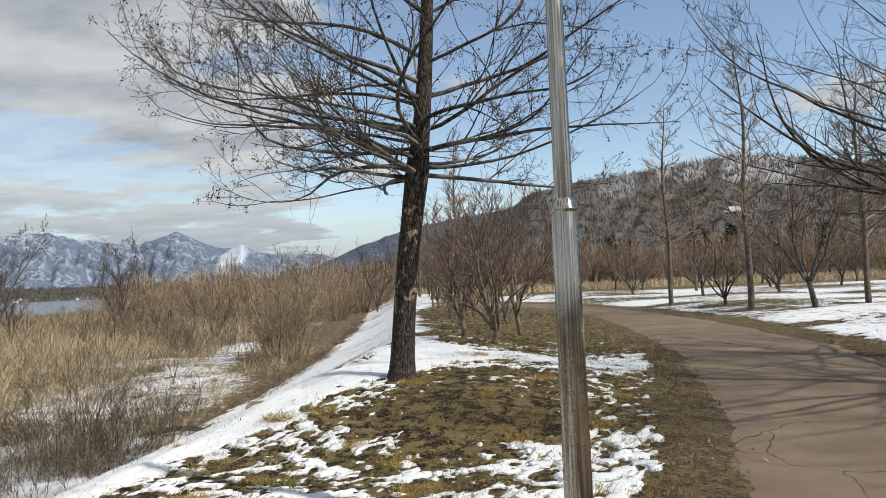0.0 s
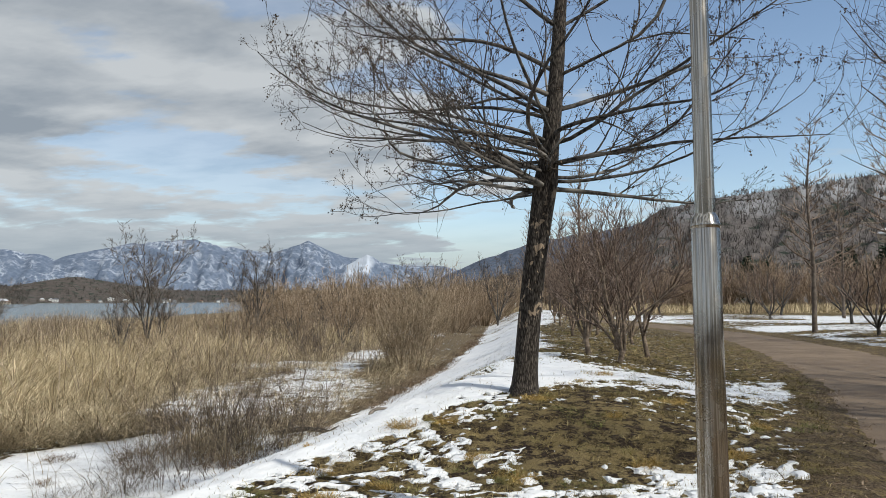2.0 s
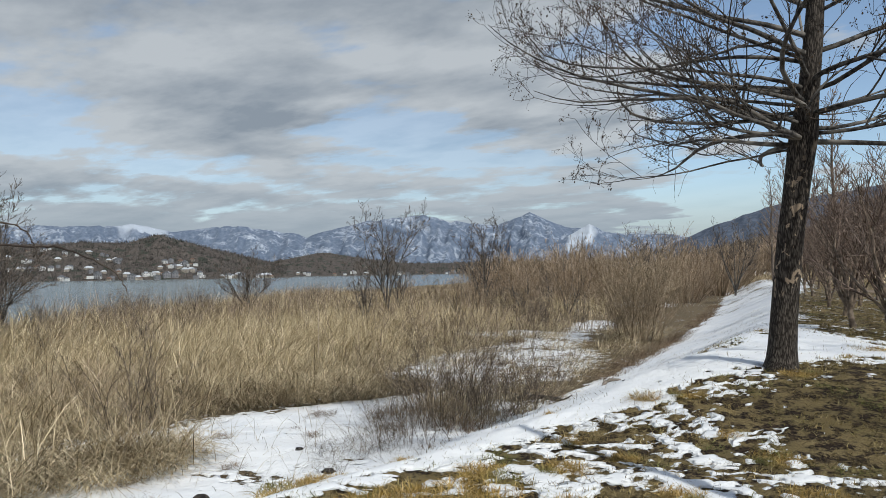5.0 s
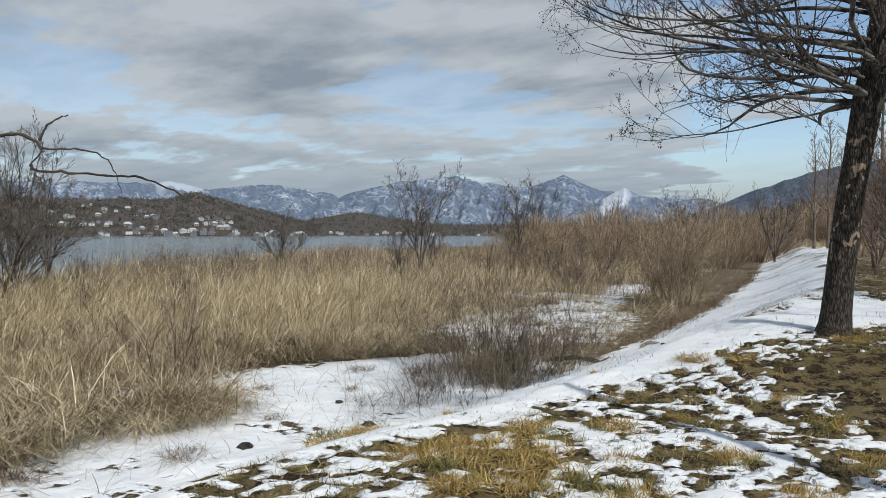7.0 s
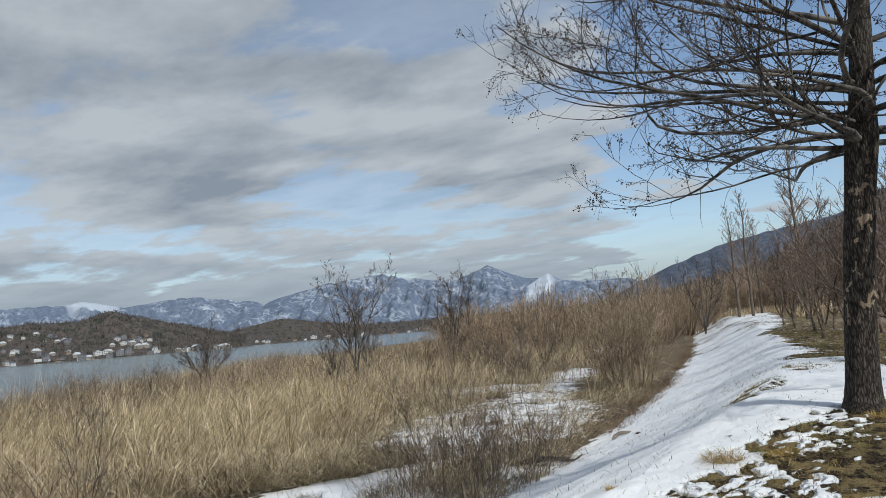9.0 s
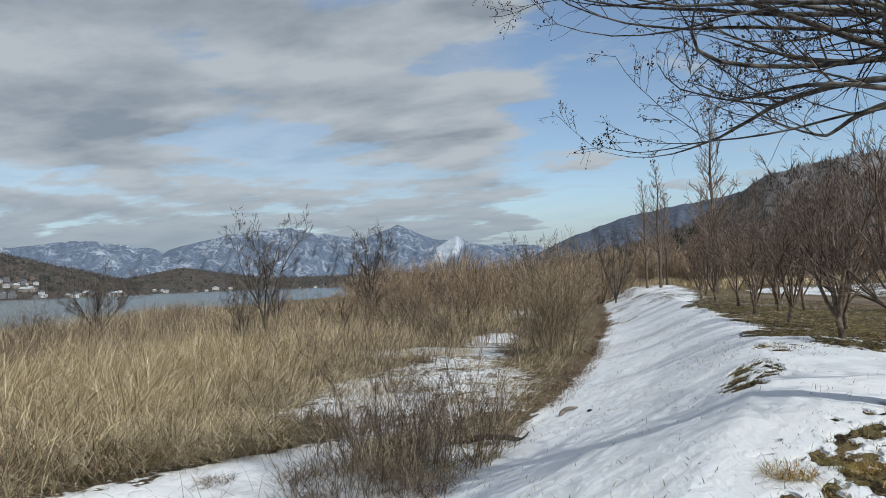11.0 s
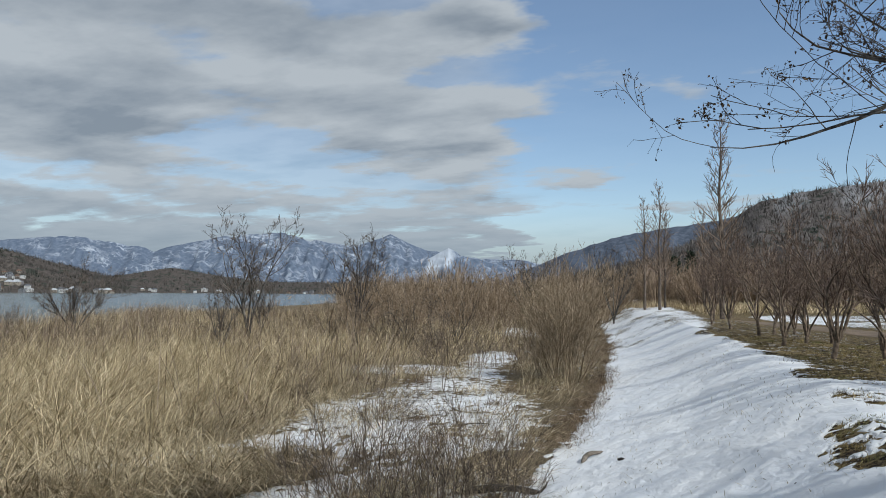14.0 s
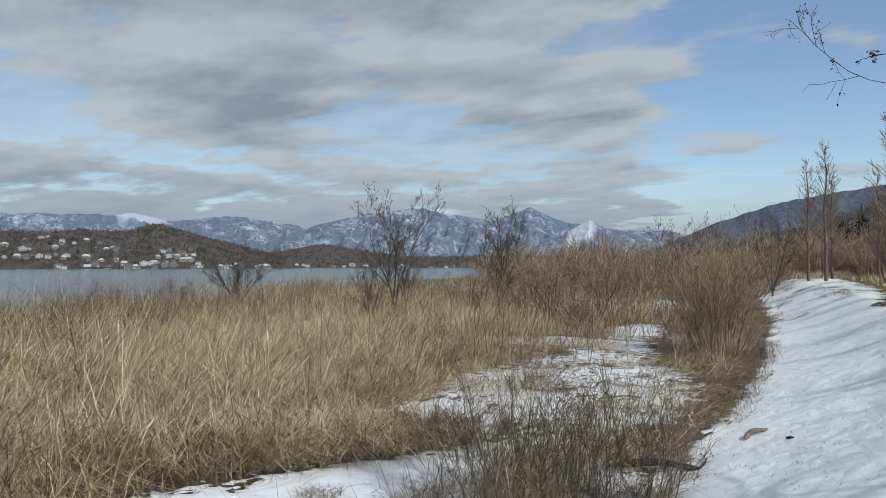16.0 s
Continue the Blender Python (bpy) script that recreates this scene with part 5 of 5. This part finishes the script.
TUFTS = [grass_tuft(81, 0.20, 0.12, 620), grass_tuft(82, 0.30, 0.095, 900), grass_tuft(83, 0.13, 0.11, 300)]
TUFT_PLACES = [(-3.3, 5.0, 1.4), (-2.6, 4.9, 1.3), (-3.0, 4.5, 1.2), (-1.9, 4.8, 1.2), (-0.9, 7.4, 0.8), (0.9, 6.2, 0.8), (-1.3, 7.9, 0.7), (1.0, 10.6, 0.9), (0.2, 9.4, 0.8), (1.9, 9.6, 0.8), (0.9, 14.9, 1.0), (1.6, 15.6, 1.0), (-2.27, 8.9, 1.0), (-1.85, 9.0, 0.7), (-2.75, 7.25, 1.0), (-3.1, 6.0, 1.0), (-2.9, 5.6, 1.3), (-3.4, 5.3, 1.1), (-2.5, 6.3, 1.0), (-4.5, 5.65, 0.8), (-3.95, 6.2, 0.7), (-3.6, 4.9, 1.0), (-4.35, 5.05, 1.0), (-2.2, 5.5, 1.0), (-1.5, 6.0, 0.9), (-0.7, 10.1, 0.8), (0.4, 7.9, 1.1), (1.3, 8.3, 0.9), (-0.6, 6.4, 0.8), (-3.2, 8.2, 0.7), (-2.1, 6.9, 0.7), (0.2, 13.2, 1.0), (-0.1, 12.0, 0.8), (-1.0, 5.4, 0.9), (-5.1, 5.3, 0.6)]
for i, (x, y, s) in enumerate(TUFT_PLACES):
    k = TUFTS[i % 3]
    ob = put(k, x, y, i * 77.0, s) if i < 3 else again(k, x, y, i * 77.0, s)
    tagged(ob, "yellowed tuft of grass standing out of the snow", "grass tuft", "grass tufts")


def weed_clump(seed, r, h, n):
    """A low tangle of dead weeds frozen into the snow."""
    rng = np.random.default_rng(seed)
    a, k = rng.uniform(0, 2 * np.pi, n), np.sqrt(rng.uniform(0, 1, n)) * r
    p = blades(rng, np.cos(a) * k, np.sin(a) * k, np.full(n, -0.02), h * rng.uniform(0.4, 1.3, n), (0.1, -0.1), 0.0035 * rng.uniform(0.6, 1.5, n), 4, 0.7, 0.8)
    return new("weed_clump", mesh_of("weed_clump", [p], M_LITTER))


GREY_PLACES = [(-7.5, 10.2, 0.9), (-7.2, 10.9, 1.0), (-7.7, 11.3, 1.0), (-7.2, 9.5, 0.7), (-7.9, 12.1, 1.1), (-8.3, 12.9, 1.0), (-8.1, 10.5, 0.7), (-7.4, 12.9, 1.1), (-8.8, 14.0, 1.0), (-10.1, 4.9, 0.9)]
WEEDS = [weed_clump(84, 0.28, 0.26, 260), weed_clump(85, 0.16, 0.18, 130), weed_clump(86, 0.40, 0.30, 380)]
M_GREYWEED = noisy("grey_weed", (0.10, 0.085, 0.07), (0.27, 0.235, 0.195), 2.0, 0.9, island=True)
GREY = [weed_clump(87, 0.5, 0.62, 130), weed_clump(88, 0.42, 0.48, 110)]
for i, (x, y, s) in enumerate(GREY_PLACES):
    k = GREY[i % 2]
    k.data.materials[0] = M_GREYWEED
    ob = put(k, x, y, i * 71.0, s) if i < 2 else again(k, x, y, i * 71.0, s)
    tagged(ob, "grey tangle of dead weed stalks standing in the snow", "dead weeds", "grey weed clumps")
WEED_PLACES = [(-8.0, 12.4, 1.0), (-7.5, 11.9, 0.9), (-8.6, 13.3, 1.1), (-8.9, 11.2, 0.7), (-9.6, 11.6, 0.7), (-8.4, 6.9, 0.8), (-9.3, 5.2, 1.2), (-9.0, 4.6, 1.1), (-8.7, 8.9, 0.5), (-9.7, 9.3, 0.6), (-7.8, 10.4, 0.6), (-9.5, 7.6, 0.5), (-10.4, 10.4, 0.7), (-7.4, 8.8, 0.6), (-9.9, 12.9, 0.7), (-9.2, 17.6, 0.9), (-10.2, 19.2, 1.0), (-8.3, 19.8, 0.9), (-9.3, 21.8, 1.1), (-7.6, 21.4, 0.9), (-10.6, 23.6, 1.1), (-8.0, 24.6, 1.0), (-9.4, 26.6, 1.2), (-11.5, 28.4, 1.2), (-6.5, 17.4, 0.9), (-6.2, 18.9, 0.8), (-6.0, 19.9, 0.9), (-6.1, 20.9, 1.3), (-5.9, 21.8, 1.4), (-5.8, 22.6, 1.1), (-8.0, 27.4, 1.6), (-7.4, 28.2, 1.4), (-5.7, 25.6, 1.0), (-6.2, 17.0, 1.2), (-6.4, 14.9, 1.2), (-6.6, 12.9, 1.1)]
for i, (x, y, s) in enumerate(WEED_PLACES):
    k = WEEDS[i % 3]
    ob = put(k, x, y, i * 67.0, s) if i < 3 else again(k, x, y, i * 67.0, s)
    tagged(ob, "low tangle of dead brown weeds in the snow", "dead weeds", "weed clumps")


def build_stalks():
    rng = np.random.default_rng(43)
    x, y = scatter(rng, 420, (-11.5, -7.2), (5, 16), lambda x, y: 0.8 * marsh_open(x, y))
    p = blades(rng, x, y, ground_z(x, y) - 0.02, rng.uniform(0.15, 0.75, len(x)), (0.05, 0.0), 0.0034 * rng.uniform(0.7, 1.5, len(x)), 5, 0.35, 0.8)
    ob = new("dead_stalks", mesh_of("dead_stalks", [p], M_STUBBLE))
    tagged(ob, "single dead stalks standing in the marsh snow", "dead stalks", kind="stuff")


build_stalks()

# ---- things ----


def lathe(profile, k=40):
    """A turned body: (radius, z) pairs round the z axis."""
    a = np.arange(k) * 2 * np.pi / k
    V = np.array([(r * math.cos(t), r * math.sin(t), z) for r, z in profile for t in a])
    n = len(profile)
    F = [(i * k + j, i * k + (j + 1) % k, (i + 1) * k + (j + 1) % k, (i + 1) * k + j) for i in range(n - 1) for j in range(k)]
    return V, np.array(F)


def street_lamp():
    x, y = 0.478, 5.13
    z = float(ground_z(x, y))
    ob = new("street_lamp")
    ob.location = (x, y, z)
    child("lower_tube", mesh_of("lower_tube", [lathe([(0.094, -0.05), (0.094, 0.4), (0.090, 1.2), (0.0865, 2.17 - z), (0.080, 2.185 - z)], 48)], M_STEEL), ob, "wide polished lower tube")
    child("collar", mesh_of("collar", [lathe([(0.080, 2.17 - z), (0.0905, 2.175 - z), (0.0905, 2.20 - z), (0.086, 2.206 - z), (0.079, 2.235 - z), (0.066, 2.262 - z), (0.060, 2.27 - z), (0.058, 2.275 - z)], 48)], M_STEEL), ob, "bright stepped steel collar")
    child("upper_tube", mesh_of("upper_tube", [lathe([(0.0615, 2.15 - z), (0.0612, 2.3 - z), (0.0565, 4.2 - z), (0.052, 5.6 - z), (0.0, 5.62 - z)], 40)], M_STEEL), ob, "narrower polished upper tube")
    child("base_flange", mesh_of("base_flange", [lathe([(0.0, -0.03), (0.16, -0.03), (0.16, 0.012), (0.15, 0.018), (0.09, 0.018)], 40)], M_STEEL), ob)
    tagged(ob, "polished stainless steel lamp post on the grass verge", "lamp post")


street_lamp()


def overhanging_tree():
    """A tree beside the path whose crooked dead branch reaches over it."""
    rng = np.random.default_rng(91)
    bx, by = -5.6, 1.2
    z = float(ground_z(bx, by))
    ob = new("overhanging_tree")
    ob.location = (bx, by, z)
    zs = np.linspace(-0.15, 4.6, 14)
    tr = np.stack([-0.10 * zs, -0.12 * zs, zs], 1)
    child("trunk", mesh_of("trunk", [tubes(tr[None], (0.11 * np.clip(1 - zs / 5.2, 0.1, 1))[None], 12)], M_LIMB), ob)

    def twist(points, r0, r1):
        p = np.array(points, float) - np.array([bx, by, z])
        t = np.linspace(0, len(p) - 1, len(p) * 4)
        q = np.stack([np.interp(t, np.arange(len(p)), p[:, i]) for i in range(3)], 1)
        for _ in range(2):
            q[1:-1] = (q[:-2] + 2 * q[1:-1] + q[2:]) / 4
        q[1:-1] += rng.normal(0, 0.0016, q[1:-1].shape)
        r = np.linspace(r0, r1, len(q)) * rng.uniform(0.85, 1.2, len(q))
        return tubes(q[None], r[None], 6)

    main = BRANCH_MAIN
    child("limb", mesh_of("limb", [twist([(bx - 0.25, by - 0.3, z + 2.5)] + main[:3], 0.0068, 0.0054)], M_TWIG), ob)
    child("branch", mesh_of("branch", [twist(main[2:], 0.0052, 0.0018)], M_TWIG), ob, "crooked dead branch, rough bark")
    child("twig", mesh_of("twig", [twist(BRANCH_UP, 0.0034, 0.0016), twist(BRANCH_DOWN, 0.0032, 0.0013)], M_TWIG), ob)
    tagged(ob, "bare tree with one crooked branch hanging over the bank", "tree")


BRANCH_MAIN = [(-2.901, 1.397, 1.943), (-2.841, 1.5, 1.877), (-2.786, 1.557, 1.906), (-2.742, 1.591, 1.914), (-2.706, 1.619, 1.892), (-2.686, 1.617, 1.865), (-2.685, 1.581, 1.827), (-2.659, 1.589, 1.808), (-2.601, 1.645, 1.809), (-2.532, 1.714, 1.801), (-2.476, 1.757, 1.802), (-2.418, 1.802, 1.772), (-2.363, 1.84, 1.735), (-2.33, 1.849, 1.698), (-2.322, 1.853, 1.668), (-2.326, 1.852, 1.642)]
BRANCH_UP = [(-2.629, 1.576, 1.886), (-2.61, 1.579, 1.914), (-2.589, 1.587, 1.937), (-2.56, 1.61, 1.951)]
BRANCH_DOWN = [(-2.628, 1.583, 1.868), (-2.582, 1.635, 1.867), (-2.539, 1.678, 1.862), (-2.514, 1.693, 1.837), (-2.498, 1.7, 1.805), (-2.481, 1.705, 1.754)]
overhanging_tree()


def crooked(name, x, y, length, r, turn, mat, label, category, tilt=4.0, seed=1, prong=True):
    rng = np.random.default_rng(seed)
    ob = new(name)
    t = np.linspace(-0.5, 0.5, 9)
    p = np.stack([t * length, 0.05 * length * np.sin(t * 5 + seed), 0.03 * length * np.cos(t * 6) + r * 0.6], 1)
    rad = r * (1 - 0.5 * np.abs(t + 0.2)) * rng.uniform(0.85, 1.15, 9)
    rad[0] = rad[-1] = r * 0.2
    pieces = [tubes(p[None], rad[None], 8)]
    child("stem", mesh_of("stem", pieces, mat), ob)
    if prong:
        q = np.stack([p[6], p[6] + (0.10 * length, 0.12 * length, 0.05), p[6] + (0.16 * length, 0.25 * length, 0.06)])
        child("stub", mesh_of("stub", [tubes(q[None], np.array([[r * 0.4, r * 0.3, r * 0.12]]), 6)], mat), ob)
    ob.matrix_basis = pose(x, y, float(ground_z(x, y)) + 0.045, 0, tilt, turn)
    return tagged(ob, label, category)


crooked("stick", -5.0, 18.2, 0.75, 0.048, 66, M_STICK, "short grey broken stick lying on the snow", "stick", -6, 2, False)
crooked("log", -6.1, 16.2, 1.75, 0.06, 25, M_LOG, "dark wet fallen log half under the brush", "log", 3, 3)
crooked("fallen_branch", -7.9, 21.5, 1.2, 0.018, 30, M_LOG, "dark fallen branch on the marsh edge", "branch", 0, 5)


def stone(name, x, y, size, mat, label, seed):
    rng = np.random.default_rng(seed)
    bm = bmesh.new()
    bmesh.ops.create_icosphere(bm, subdivisions=2, radius=size)
    for v in bm.verts:
        v.co *= 0.8 + 0.4 * noise.noise(v.co * (1.7 / size) + Vector((seed, 0, 0)))
        v.co.z *= 0.6
    me = bpy.data.meshes.new(name)
    bm.to_mesh(me)
    bm.free()
    me.materials.append(mat)
    ob = new(name, me)
    ob.matrix_basis = pose(x, y, float(ground_z(x, y)) + size * 0.3, 0, 0, seed * 40)
    return tagged(ob, label, "stone", "dark clods on the snow")


for i, (x, y, s) in enumerate([(-4.45, 17.3, 0.075), (-4.9, 21.5, 0.05), (-3.6, 20.2, 0.04), (-5.6, 20.0, 0.06), (-7.2, 9.4, 0.12), (-8.4, 10.2, 0.10), (-5.0, 26.0, 0.07), (-8.0, 7.6, 0.13)]):
    stone("clod", x, y, s, M_LOG, "dark frozen clod of earth lying on the snow", i + 1)

# ---- far shore ----
M_WALLS = [noisy("plaster_white", (0.46, 0.46, 0.46), (0.62, 0.62, 0.60), 0.5), noisy("plaster_cream", (0.26, 0.23, 0.19), (0.36, 0.32, 0.27), 0.5), noisy("plaster_grey", (0.16, 0.16, 0.17), (0.24, 0.24, 0.25), 0.5)]
M_ROOFS = [noisy("roof_slate", (0.08, 0.085, 0.10), (0.16, 0.165, 0.18), 0.6), noisy("roof_brown", (0.12, 0.075, 0.055), (0.2, 0.13, 0.10), 0.6), noisy("roof_snow", (0.36, 0.38, 0.41), (0.5, 0.52, 0.55), 0.4)]
M_PANE = noisy("dark_pane", (0.03, 0.04, 0.05), (0.07, 0.08, 0.09), 0.5, 0.2, spec=0.5)


def box(bm, x0, y0, z0, x1, y1, z1):
    r = bmesh.ops.create_cube(bm, size=1.0)
    for v in r["verts"]:
        v.co = Vector(((x0 + x1) / 2 + v.co.x * (x1 - x0), (y0 + y1) / 2 + v.co.y * (y1 - y0), (z0 + z1) / 2 + v.co.z * (z1 - z0)))


def from_bm(name, bm, mat):
    me = bpy.data.meshes.new(name)
    bm.to_mesh(me)
    bm.free()
    me.materials.append(mat)
    return me


def house(w, d, h, wall, roof, flat):
    ob = new("house")
    bm = bmesh.new()
    box(bm, -w / 2, -d / 2, -3, w / 2, d / 2, h)
    child("wall", from_bm("wall", bm, wall), ob)
    bm = bmesh.new()
    if flat:
        box(bm, -w / 2 - 0.3, -d / 2 - 0.3, h, w / 2 + 0.3, d / 2 + 0.3, h + 0.5)
        box(bm, -w / 5, -d / 4, h + 0.5, w / 6, d / 4, h + 2.6)
    else:
        e, t = 0.6, h + w * 0.28
        pts = [(-w / 2 - e, -d / 2 - e, h - 0.2), (w / 2 + e, -d / 2 - e, h - 0.2), (w / 2 + e, d / 2 + e, h - 0.2), (-w / 2 - e, d / 2 + e, h - 0.2), (-w / 4, 0, t), (w / 4, 0, t)]
        v = [bm.verts.new(p) for p in pts]
        for f in ((0, 1, 5, 4), (1, 2, 5), (2, 3, 4, 5), (3, 0, 4), (3, 2, 1, 0)):
            bm.faces.new([v[i] for i in f])
    child("roof", from_bm("roof", bm, roof), ob)
    for s in range(int(h // 3)):
        for i in range(int(w // 3.2)):
            bm = bmesh.new()
            xc = -w / 2 + 1.9 + i * 3.2
            box(bm, xc - 0.8, -d / 2 - 0.06, s * 3 + 0.9, xc + 0.8, -d / 2 + 0.1, s * 3 + 2.3)
            win = child("window", from_bm("window", bm, wall), ob)
            bm = bmesh.new()
            box(bm, xc - 0.68, -d / 2 - 0.10, s * 3 + 1.02, xc + 0.68, -d / 2 - 0.065, s * 3 + 2.18)
            child("pane", from_bm("pane", bm, M_PANE), win)
    return ob


HOUSES = [house(11, 9, 6.2, M_WALLS[0], M_ROOFS[0], False), house(14, 9, 6.2, M_WALLS[0], M_ROOFS[2], True), house(10, 8, 3.4, M_WALLS[1], M_ROOFS[1], False), house(13, 10, 9.2, M_WALLS[2], M_ROOFS[0], True), house(16, 9, 6.2, M_WALLS[1], M_ROOFS[2], False)]
HOUSE_LABELS = ["white two-storey house with a slate roof", "long white flat-roofed house with snow on top", "small cream cottage with a brown roof", "grey three-storey house with a flat roof", "cream lakeside house with a snowy roof"]
rng_h = random.Random(12)
spots = []
for i in range(110):
    if i < 45:
        a, k = rng_h.uniform(40.5, 56), rng_h.choice([0.012, 0.02, 0.035, 0.05, 0.08])
    elif i < 88:
        a, k = rng_h.uniform(51.5, 60), rng_h.uniform(0.12, 0.50)
    else:
        a, k = rng_h.uniform(46.2, 49), rng_h.uniform(0.10, 0.33)
    spots.append(VILLAGE(a, k))
spots += [FARSHORE(rng_h.uniform(26, 41), rng_h.choice([0.02, 0.05, 0.1])) for _ in range(20)]
for i, p in enumerate(spots):
    h = HOUSES[i % 5]
    m = pose(p.x, p.y, max(p.z, -1.2), 0, 0, math.degrees(math.atan2(-p.x, p.y)) + rng_h.uniform(-35, 35))
    if i < 5:
        h.matrix_basis = m
        ob = h
    else:
        ob = copy_thing(h, m)
    s = rng_h.uniform(0.4, 0.72) * (1.0 if i < 110 else 1.2)
    ob.scale = (s, s, s)
    tagged(ob, HOUSE_LABELS[i % 5] + " on the far shore", "house", "houses on the far shore")


lodge = copy_thing(HOUSES[4], Matrix.Translation(HILL(-23.6, 0.245)) @ pose(0, 0, 0.0, 0, 0, -20))
lodge.scale = (0.62, 0.62, 0.62)
tagged(lodge, "cream house with a snowy roof among hillside trees", "house")


def pier():
    ob = new("pier")
    bm = bmesh.new()
    box(bm, -19, -3, 1.6, 19, 3, 2.3)
    child("deck", from_bm("deck", bm, M_LOG), ob)
    for i in range(10):
        bm = bmesh.new()
        box(bm, -18.5 + i * 4.1, -2.8, -3, -18.1 + i * 4.1, 2.8, 1.6)
        child("post", from_bm("post", bm, M_LOG), ob)
    bm = bmesh.new()
    box(bm, -14, -2.5, 2.3, -6, 2.5, 6.2)
    child("boathouse", from_bm("boathouse", bm, M_WALLS[0]), ob)
    p = VILLAGE(53.1, 0.0)
    ob.matrix_basis = pose(p.x * 0.985, p.y * 0.985, WATER_Z, 0, 0, 53)
    tagged(ob, "dark wooden pier with a white boathouse on the lake", "pier")


pier()

# woods at the foot of the right-hand hill and along the far shore
M_WOODS = noisy("wood_shoot", (0.22, 0.158, 0.108), (0.40, 0.295, 0.205), 0.6, 0.95, island=True)
WOODS = [dome_bush(s, 26, 7.0, 5.0, M_WOODS, (6, 3), "bare_tree", 0.045, 0.10, 34, 26, 0.10) for s in (101, 102, 103)]
rng_w = np.random.default_rng(9)
wood_places = [(float(-6 + 2.5 * i + rng_w.normal(0, 1.2)), float(108 + rng_w.uniform(-6, 30)), float(rng_w.uniform(0.6, 1.15))) for i in range(44)]
wood_places += [(float(-4 + 1.6 * i + rng_w.normal(0, 1.0)), float(104 + rng_w.uniform(-3, 14)), float(rng_w.uniform(0.75, 1.2))) for i in range(60)]
plant_row(WOODS, wood_places, "leafless brown tree in the wood behind the lawn", "tree", "wood behind the lawn", rng_w)


def pine(seed, h):
    rng = np.random.default_rng(seed)
    ob = new("pine_tree")
    zs = np.linspace(-0.2, h, 8)
    child("trunk", mesh_of("trunk", [tubes(np.stack([zs * 0, zs * 0, zs], 1)[None], (0.16 * (1.02 - zs / h))[None], 7)], M_LIMB), ob)
    n = 380
    k = rng.uniform(0.18, 1, n)
    a = rng.uniform(0, 2 * np.pi, n)
    rad = (1 - k) ** 0.7 * h * 0.27 * np.sqrt(rng.uniform(0.1, 1, n)) * (0.8 + 0.3 * np.sin(a * 3 + k * 20))
    pos = np.stack([np.cos(a) * rad, np.sin(a) * rad, k * h], 1)
    d = np.stack([np.cos(a), np.sin(a), rng.uniform(-0.3, 0.6, n)], 1)
    P, R = run_out(rng, pos, d, rng.uniform(0.4, 0.9, n), 3, 0.1, 0.0, np.full(n, 0.17), np.full(n, 0.04))
    child("crown", mesh_of("crown", [tubes(P, R, 3)], M_NEEDLE), ob)
    return ob


M_HILLWOOD = noisy("hill_wood", (0.100, 0.090, 0.084), (0.175, 0.157, 0.146), 0.05, 0.95, (0.08, 0.074, 0.07), 0.01, island=True)
M_SHOREWOOD = noisy("shore_wood", (0.065, 0.058, 0.054), (0.13, 0.115, 0.104), 0.05, 0.95, (0.04, 0.048, 0.04), 0.012, island=True)
M_NEEDLE = noisy("pine_needles", (0.012, 0.022, 0.014), (0.035, 0.05, 0.03), 2.0, 0.8, island=True)
plant_row([pine(s, 9.0) for s in (111, 112)], [(44, 120, 1.0), (47, 124, 1.1), (50, 121, 0.9), (53, 126, 1.1), (33, 132, 1.0), (36, 130, 0.9), (2, 140, 1.0), (5, 143, 1.1), (62, 122, 1.0), (66, 118, 1.0), (12, 146, 1.0)],
          "dark green pine at the foot of the hill", "pine", "pines", rng_w)


def hillside(name, where, az, k, count, size, mat, label, seed):
    """Countless small leafless trees standing on a far slope."""
    rng = np.random.default_rng(seed)
    base = np.array([where(rng.uniform(*az), rng.uniform(*k) ** 0.8) for _ in range(count)])
    s = size * rng.uniform(0.6, 1.3, count)
    pos = np.repeat(base, 6, axis=0) + rng.normal(0, 0.12, (count * 6, 3)) * np.repeat(s, 6)[:, None] * (1, 1, 0)
    h = np.repeat(s, 6) * rng.uniform(0.6, 1.1, count * 6)
    V, F = blades(rng, pos[:, 0], pos[:, 1], pos[:, 2] - 0.5, h, (0, 0), h * 0.045 * rng.uniform(0.5, 1.5, len(h)), 2, 0.22)
    ob = new(name, mesh_of(name, [(V, F)], mat, False))
    tagged(ob, label, "woods", kind="stuff")


hillside("hillside_woods", HILL, (-60, 8), (0.02, 0.75), 13000, 4.6, M_HILLWOOD, "bare grey-brown woods covering the steep hill", 201)
hillside("shore_woods", VILLAGE, (39.5, 62), (0.0, 0.75), 5200, 6.5, M_SHOREWOOD, "bare brown woods between the lakeside houses", 202)
hillside("far_shore_woods", FARSHORE, (7, 46), (0.0, 0.7), 2600, 8.0, M_SHOREWOOD, "bare woods along the far shore", 203)
